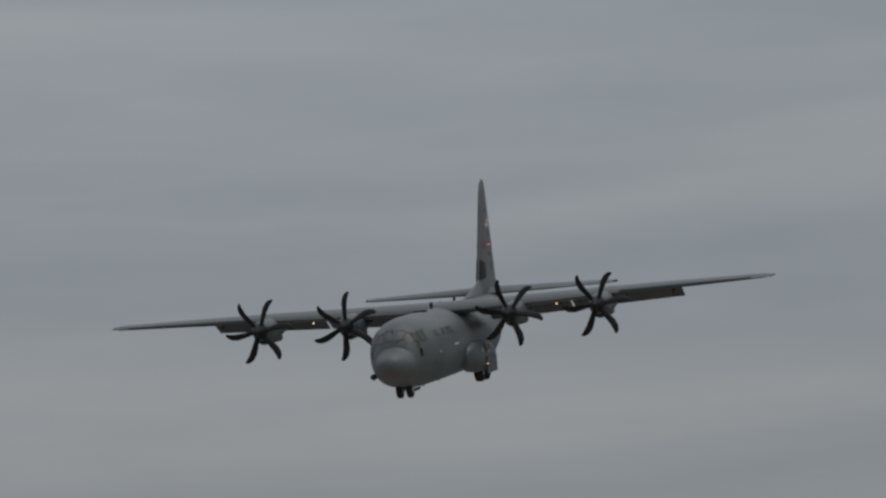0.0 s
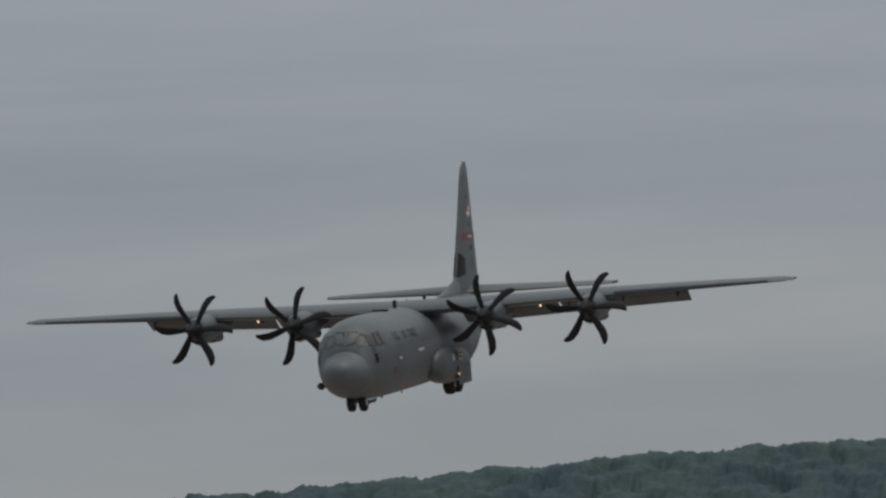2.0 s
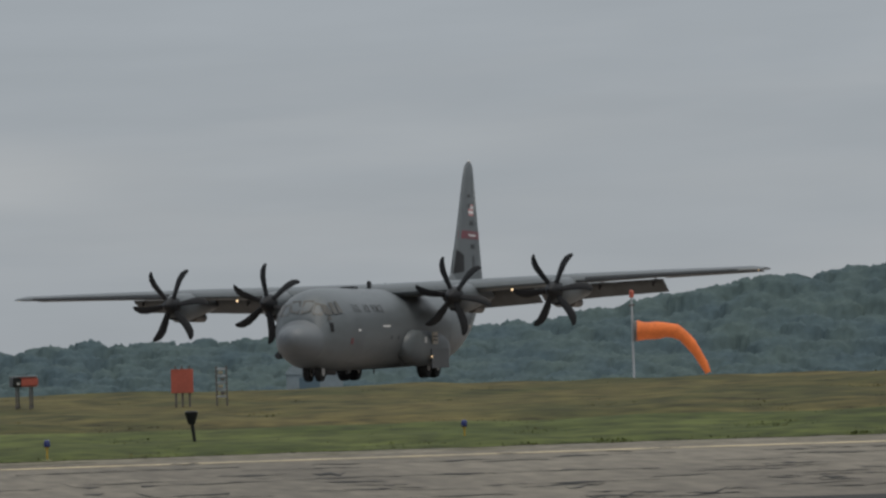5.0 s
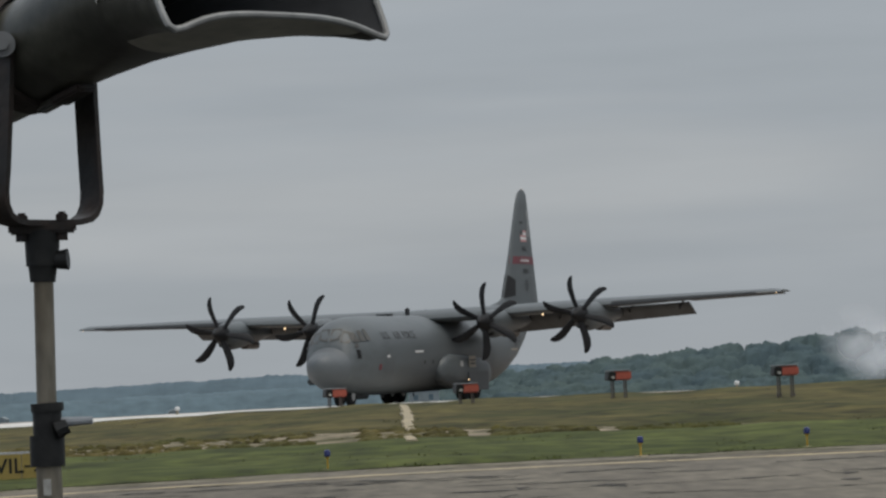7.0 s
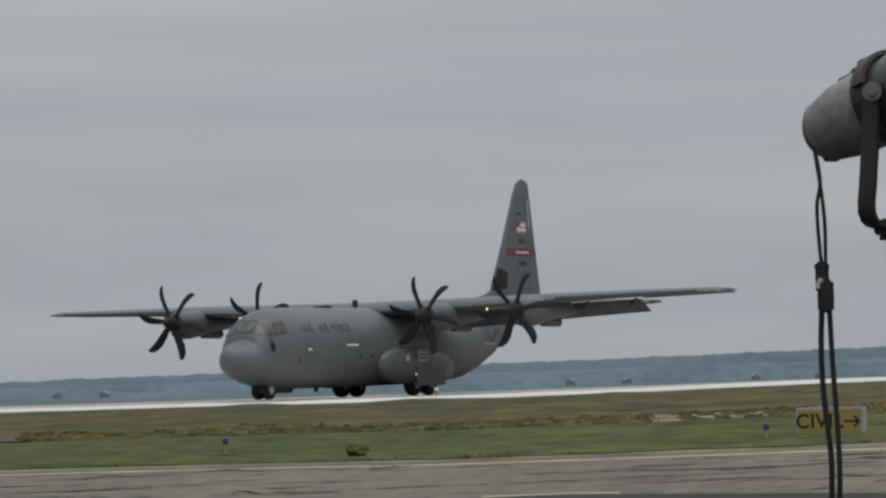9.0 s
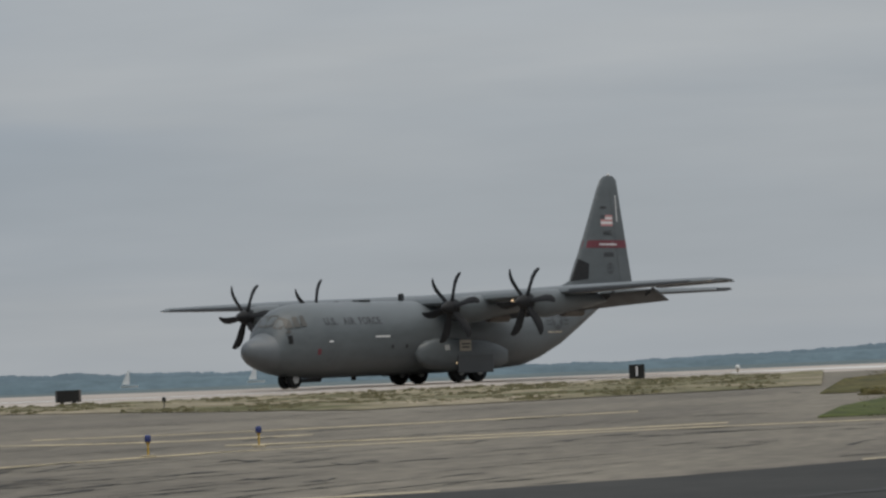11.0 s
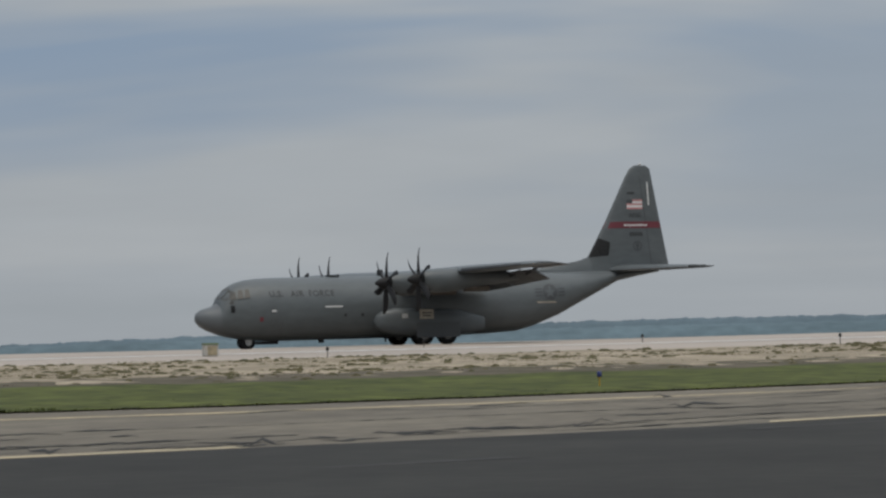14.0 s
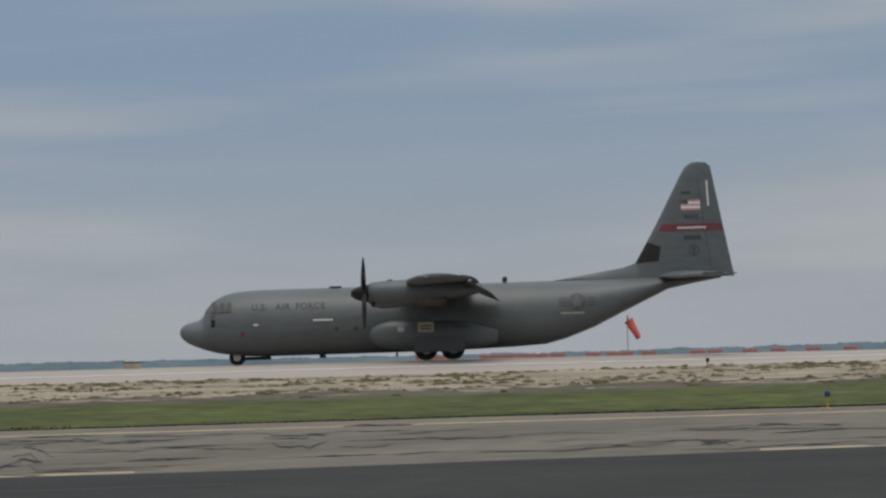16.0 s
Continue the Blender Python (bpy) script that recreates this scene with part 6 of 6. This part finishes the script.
part("driver_ring", loft([horn_ring(s, w, w, 24, 1.0) for s, w in ((-0.065, 0.108), (-0.06, 0.119), (-0.015, 0.119), (-0.01, 0.108))]), M_RUST, spk, "dark clamping ring")
part("driver_lug", one(block, thr + AX * -0.12 + AU * 0.107, (0.05, 0.04, 0.03), AX.to_track_quat("X", "Z").to_matrix(), 0.006), M_RUST, driver)
part("driver_lug", one(block, thr + AX * -0.27 - AU * 0.06, (0.04, 0.05, 0.05), AX.to_track_quat("X", "Z").to_matrix(), 0.01), M_DRIVER, driver)
tilt = AX.to_track_quat("X", "Z").to_matrix()
part("driver_strap", one(block, thr + AX * -0.13 + AU * 0.112, (0.15, 0.022, 0.008), tilt, 0.002), M_RUST, driver, "dark steel strap along the driver")
part("driver_lug", one(block, thr + AX * -0.085 + AU * 0.122, (0.05, 0.045, 0.022), tilt, 0.005), M_RUST, driver, "dark clamp lug")
part("tail_cap", loft([horn_ring(s_, w, w, 24, 1.0) for s_, w in ((-0.324, 0.03), (-0.322, 0.070), (-0.300, 0.086), (-0.296, 0.083))]), M_HORN, driver, "dark folded end of the tape wrap")
part("tape_fold", one(block, thr + AX * -0.29 - AU * 0.078, (0.05, 0.05, 0.014), tilt, 0.004), M_HORN, driver)
part("tape_fold", one(block, thr + AX * -0.31 + AU * 0.05, (0.03, 0.05, 0.05), tilt, 0.008), M_HORN, driver)
part("throat_clip", one(block, thr + AX * 0.07 - AU * 0.121, (0.09, 0.05, 0.018), tilt, 0.004), M_RUST, horn, "dark clip under the throat")
# the yoke's collar round the throat
collar = []
for a in np.linspace(radians(165), radians(15), 12):
    collar.append(thr + AX * -0.02 + AW * 0.124 * math.cos(a) + AU * 0.124 * math.sin(a))
part("yoke_collar", loft([[q + AX * 0.022 * sx + (q - thr).normalized() * 0.006 * sy for sx, sy in ((-1, -1), (1, -1), (1, 1), (-1, 1))] for q in collar]), M_RUST, spk, "dark steel collar over the throat")
bm = bmesh.new()
tube(bm, sp(806, 119, -0.09), sp(806, 119, -0.135), 0.026, None, 18), tube(bm, sp(806, 119, -0.13), sp(806, 119, -0.152), 0.014, None, 6)
part("pivot_bolt", bm, M_STEEL, spk, "large pivot bolt and washer", smooth=False)
part("pivot_bolt", one(tube, sp(936, 119, 0.08), sp(936, 119, 0.13), 0.026, None, 18), M_STEEL, spk)
bm = bmesh.new()
grid = []
for i in range(5):
    s = 0.36 + 0.015 * i
    w, h = np.interp(s, [f[0] for f in FLARE], [f[1] for f in FLARE]), np.interp(s, [f[0] for f in FLARE], [f[2] for f in FLARE])
    grid.append([bm.verts.new(thr + AX * s + AW * (w + 0.005) * math.copysign(abs(math.cos(a)) ** 0.8, math.cos(a)) + AU * (h + 0.005) * math.copysign(abs(math.sin(a)) ** 0.8, math.sin(a))) for a in np.linspace(radians(140 + 3 * i), radians(193 - 4 * (i % 2)), 6)])
for p, q in zip(grid, grid[1:]):
    for k in range(5):
        bm.faces.new((p[k], p[k + 1], q[k + 1], q[k]))
part("label_patch", bm, M_TAPE, horn, "torn pale paper label")
part("bottom_seam", one(block, thr + AX * 0.02 - AU * 0.118, (0.10, 0.03, 0.02), AX.to_track_quat("X", "Z").to_matrix(), 0.004), M_HORN, horn)


def cable(points, r, n=8):
    """A round cable through given points."""
    pts = [Vector(p) for p in points]
    fine_ = []
    for i in range(len(pts) - 1):
        p0, p1, p2, p3 = pts[max(i - 1, 0)], pts[i], pts[i + 1], pts[min(i + 2, len(pts) - 1)]
        for k in range(6):
            t = k / 6
            fine_.append(0.5 * ((2 * p1) + (p2 - p0) * t + (2 * p0 - 5 * p1 + 4 * p2 - p3) * t * t + (3 * p1 - p0 - 3 * p2 + p3) * t ** 3))
    fine_.append(pts[-1])
    rings = []
    for i, p in enumerate(fine_):
        d = (fine_[min(i + 1, len(fine_) - 1)] - fine_[max(i - 1, 0)]).normalized()
        across = (Vector((0, 1, 0)) - d * d.y).normalized()
        other = d.cross(across)
        rings.append([p + across * (r * math.cos(a)) + other * (r * math.sin(a)) for a in np.linspace(0, 6.283, n, endpoint=False)])
    return loft(rings)


part("speaker_wire", cable([sp(684, 226, -0.02), sp(697, 300, -0.03), sp(691, 350, -0.03), sp(694, 410, -0.03), sp(701, 475, -0.03)], 0.0052), M_CABLE, spk, "thin grey wire")
part("speaker_wire", cable([sp(683, 226, -0.02), sp(694, 290, -0.03), sp(702, 340, -0.03), sp(708, 400, -0.03), sp(710, 475, -0.03)], 0.0052), M_CABLE, spk, "thin grey wire")
bm = bmesh.new()
block(bm, sp(703, 505, -0.03), (0.036, 0.034, 0.085), None, 0.007), block(bm, sp(711, 545, -0.04), (0.044, 0.038, 0.090), None, 0.008), block(bm, sp(702, 482, -0.03), (0.040, 0.038, 0.018), None, 0.004)
connector = part("connector", bm, M_CLAMP, spk, "black cable connector pair bound together")
part("tape_scrap", one(block, sp(697, 518, -0.054), (0.014, 0.004, 0.03), Euler((0, 0.4, 0)).to_matrix(), 0.001), M_TAPE, connector, "scrap of pale tape")
part("cable", cable([sp(703, 570, -0.03), sp(702, 650, -0.03), sp(707, 740, -0.03), sp(717, 820, -0.03), sp(726, 900, -0.03), sp(735, 1100, 0.0), sp(800, 1600, 0.0), sp(866, 2600, -0.03)], 0.0078), M_CABLE, spk, "black hanging cable")
part("cable", cable([sp(719, 570, -0.04), sp(724, 650, -0.04), sp(731, 740, -0.04), sp(738, 820, -0.04), sp(743, 900, -0.04), sp(752, 1100, 0.0), sp(810, 1600, 0.0), sp(872, 2700, -0.04)], 0.0072), M_CABLE, spk, "black hanging cable")
part("sticker", one(block, sp(871, 825, -0.027), (0.016, 0.003, 0.034), None, 0.001), M_TAPE, spk, "small pale sticker")


# ---- tyre smoke left hanging over the touchdown point: thin rigid puffs that drift and rise ----
M_SMOKE = bpy.data.materials.new("thin_white_smoke")
M_SMOKE.use_nodes = True
sn, sl = M_SMOKE.node_tree.nodes, M_SMOKE.node_tree.links
s_out, s_old = sn["Material Output"], sn["Principled BSDF"]
sn.remove(s_old)
s_tr, s_df, s_mx = sn.new("ShaderNodeBsdfTransparent"), sn.new("ShaderNodeBsdfTranslucent"), sn.new("ShaderNodeMixShader")
s_d2, s_m2 = sn.new("ShaderNodeBsdfDiffuse"), sn.new("ShaderNodeMixShader")
s_df.inputs["Color"].default_value = s_d2.inputs["Color"].default_value = (0.85, 0.88, 0.92, 1)
s_co, s_no, s_ma = sn.new("ShaderNodeTexCoord"), sn.new("ShaderNodeTexNoise"), sn.new("ShaderNodeMapRange")
s_no.inputs["Scale"].default_value, s_no.inputs["Detail"].default_value = 0.55, 1.5
for k, v in (("From Min", 0.30), ("From Max", 0.70), ("To Min", 0.05), ("To Max", 0.85)):
    s_ma.inputs[k].default_value = v
s_gr, s_ve, s_pr = sn.new("ShaderNodeTexGradient"), sn.new("ShaderNodeMapping"), sn.new("ShaderNodeMath")
s_gr.gradient_type, s_pr.operation = "SPHERICAL", "MULTIPLY"
s_ve.inputs["Scale"].default_value = (0.42, 0.42, 0.50)
sl.new(s_co.outputs["Object"], s_no.inputs["Vector"]), sl.new(s_no.outputs["Fac"], s_ma.inputs["Value"])
sl.new(s_co.outputs["Object"], s_ve.inputs["Vector"]), sl.new(s_ve.outputs[0], s_gr.inputs["Vector"])
sl.new(s_ma.outputs[0], s_pr.inputs[0]), sl.new(s_gr.outputs["Fac"], s_pr.inputs[1])
sl.new(s_d2.outputs[0], s_m2.inputs[1]), sl.new(s_df.outputs[0], s_m2.inputs[2])
sl.new(s_pr.outputs[0], s_mx.inputs["Fac"]), sl.new(s_tr.outputs[0], s_mx.inputs[1]), sl.new(s_m2.outputs[0], s_mx.inputs[2])
sl.new(s_mx.outputs[0], s_out.inputs["Surface"])
puffs = []
rg = random.Random(17)
smoke = thing("tyre_smoke", pose(35.5, 258.0, 2.7), "thin white tyre smoke drifting over the runway", "smoke")
for k in range(7):
    bm = bmesh.new()
    n = 10
    grid = [[bm.verts.new((2.4 * (2 * i / n - 1), 0.35 * noise.noise((i * 0.4, j * 0.4, k * 3.0)) + 0.5 * ((2 * i / n - 1) ** 2 + (2 * j / n - 1) ** 2), 2.0 * (2 * j / n - 1))) for j in range(n + 1)] for i in range(n + 1)]
    for i in range(n):
        for j in range(n):
            bm.faces.new((grid[i][j], grid[i + 1][j], grid[i + 1][j + 1], grid[i][j + 1]))
    p = part("puff", bm, M_SMOKE, smoke)
    p.visible_shadow = False
    home = Vector((-3.2 + 6.4 * ((k * 3) % 7) / 6 + rg.uniform(-0.4, 0.4), -1.5 + 0.5 * k, rg.uniform(0.6, 1.8)))
    puffs.append((p, home, rg.uniform(0.6, 1.3), rg.uniform(-14, 6)))


# ---- what moves ----
def motions():
    walk(plane, [(t, pose(x, y, z, bank, -up, head)) for t, x, y, z, head, up, bank in FLIGHT])
    for prop, home in zip(propellers, PROP_TURNS):
        walk(prop, [(t, Matrix.Translation(prop.location) @ Euler((radians(a), 0, 0)).to_matrix().to_4x4()) for t, a in home])
    for tyre, r in wheels:
        place = Matrix.Translation(tyre.location)
        walk(tyre, [(0.5 * k, place @ Euler((0, radians(75 * max(0, k - 10)), 0)).to_matrix().to_4x4()) for k in range(33)])
    for puff, home, rise, turn in puffs:
        low = Vector((home.x * 0.3, home.y * 0.3, -4.5))
        walk(puff, [(t, pose(*(low.lerp(home, g) + Vector((drift, 0, up * rise))), 0, 0, turn + t)) for t, g, drift, up in
                    ((0, 0, 0, 0), (4.9, 0, 0, 0), (5.5, 0.55, -0.3, 0.0), (6.0, 0.9, 0.0, 0.1), (6.5, 1.0, 0.6, 0.4), (7.0, 1.0, 1.3, 0.8), (8.0, 1.0, 2.8, 1.2), (16.0, 1.0, 12.0, 2.0))])


# blade angles of the four propellers, outer port first: seconds, degrees
PROP_TURNS = [
    [(0, -25), (0.5, -47), (1, -45), (1.5, -42), (2, -32), (2.5, -37), (3, -35), (5.5, -20), (6, -9), (6.5, 3), (7, 13), (7.5, 23), (8, 12), (8.5, 28), (9, 37), (11.5, 30), (12, 19), (12.5, 3), (13, -20), (13.5, -37), (14, -65), (14.5, -55), (15, -55), (15.5, -85), (16, -115)],
    [(0, -41), (0.5, -63), (1, -61), (1.5, -58), (2, -50), (2.5, -55), (3, -54), (5.5, -35), (6, -25), (6.5, -13), (7, -0), (7.5, 5), (8, -12), (8.5, -25), (9, -42), (11.5, -16), (12, -43), (12.5, -61), (13, -87), (13.5, -91), (14, -70), (14.5, -55), (15, -85), (15.5, -85), (16, -115)],
    [(0, -5), (0.5, -27), (1, -24), (1.5, -22), (2, -14), (2.5, -17), (3, -16), (5.5, 12), (6, 18), (6.5, 25), (7, 39), (7.5, 42), (8, 29), (8.5, 38), (9, 55), (11.5, 40), (12, 25), (12.5, -0), (13, -25), (13.5, -31), (14, -10), (14.5, 5), (15, -25), (15.5, -25), (16, -55)],
    [(0, -23), (0.5, -44), (1, -41), (1.5, -40), (2, -32), (2.5, -36), (3, -35), (5.5, -16), (6, -1), (6.5, 8), (7, 18), (7.5, 25), (8, 17), (8.5, 30), (9, 20), (11.5, 35), (12, 20), (12.5, 3), (13, -20), (13.5, -37), (14, -65), (14.5, -55), (15, -55), (15.5, -85), (16, -115)],
]
motions()
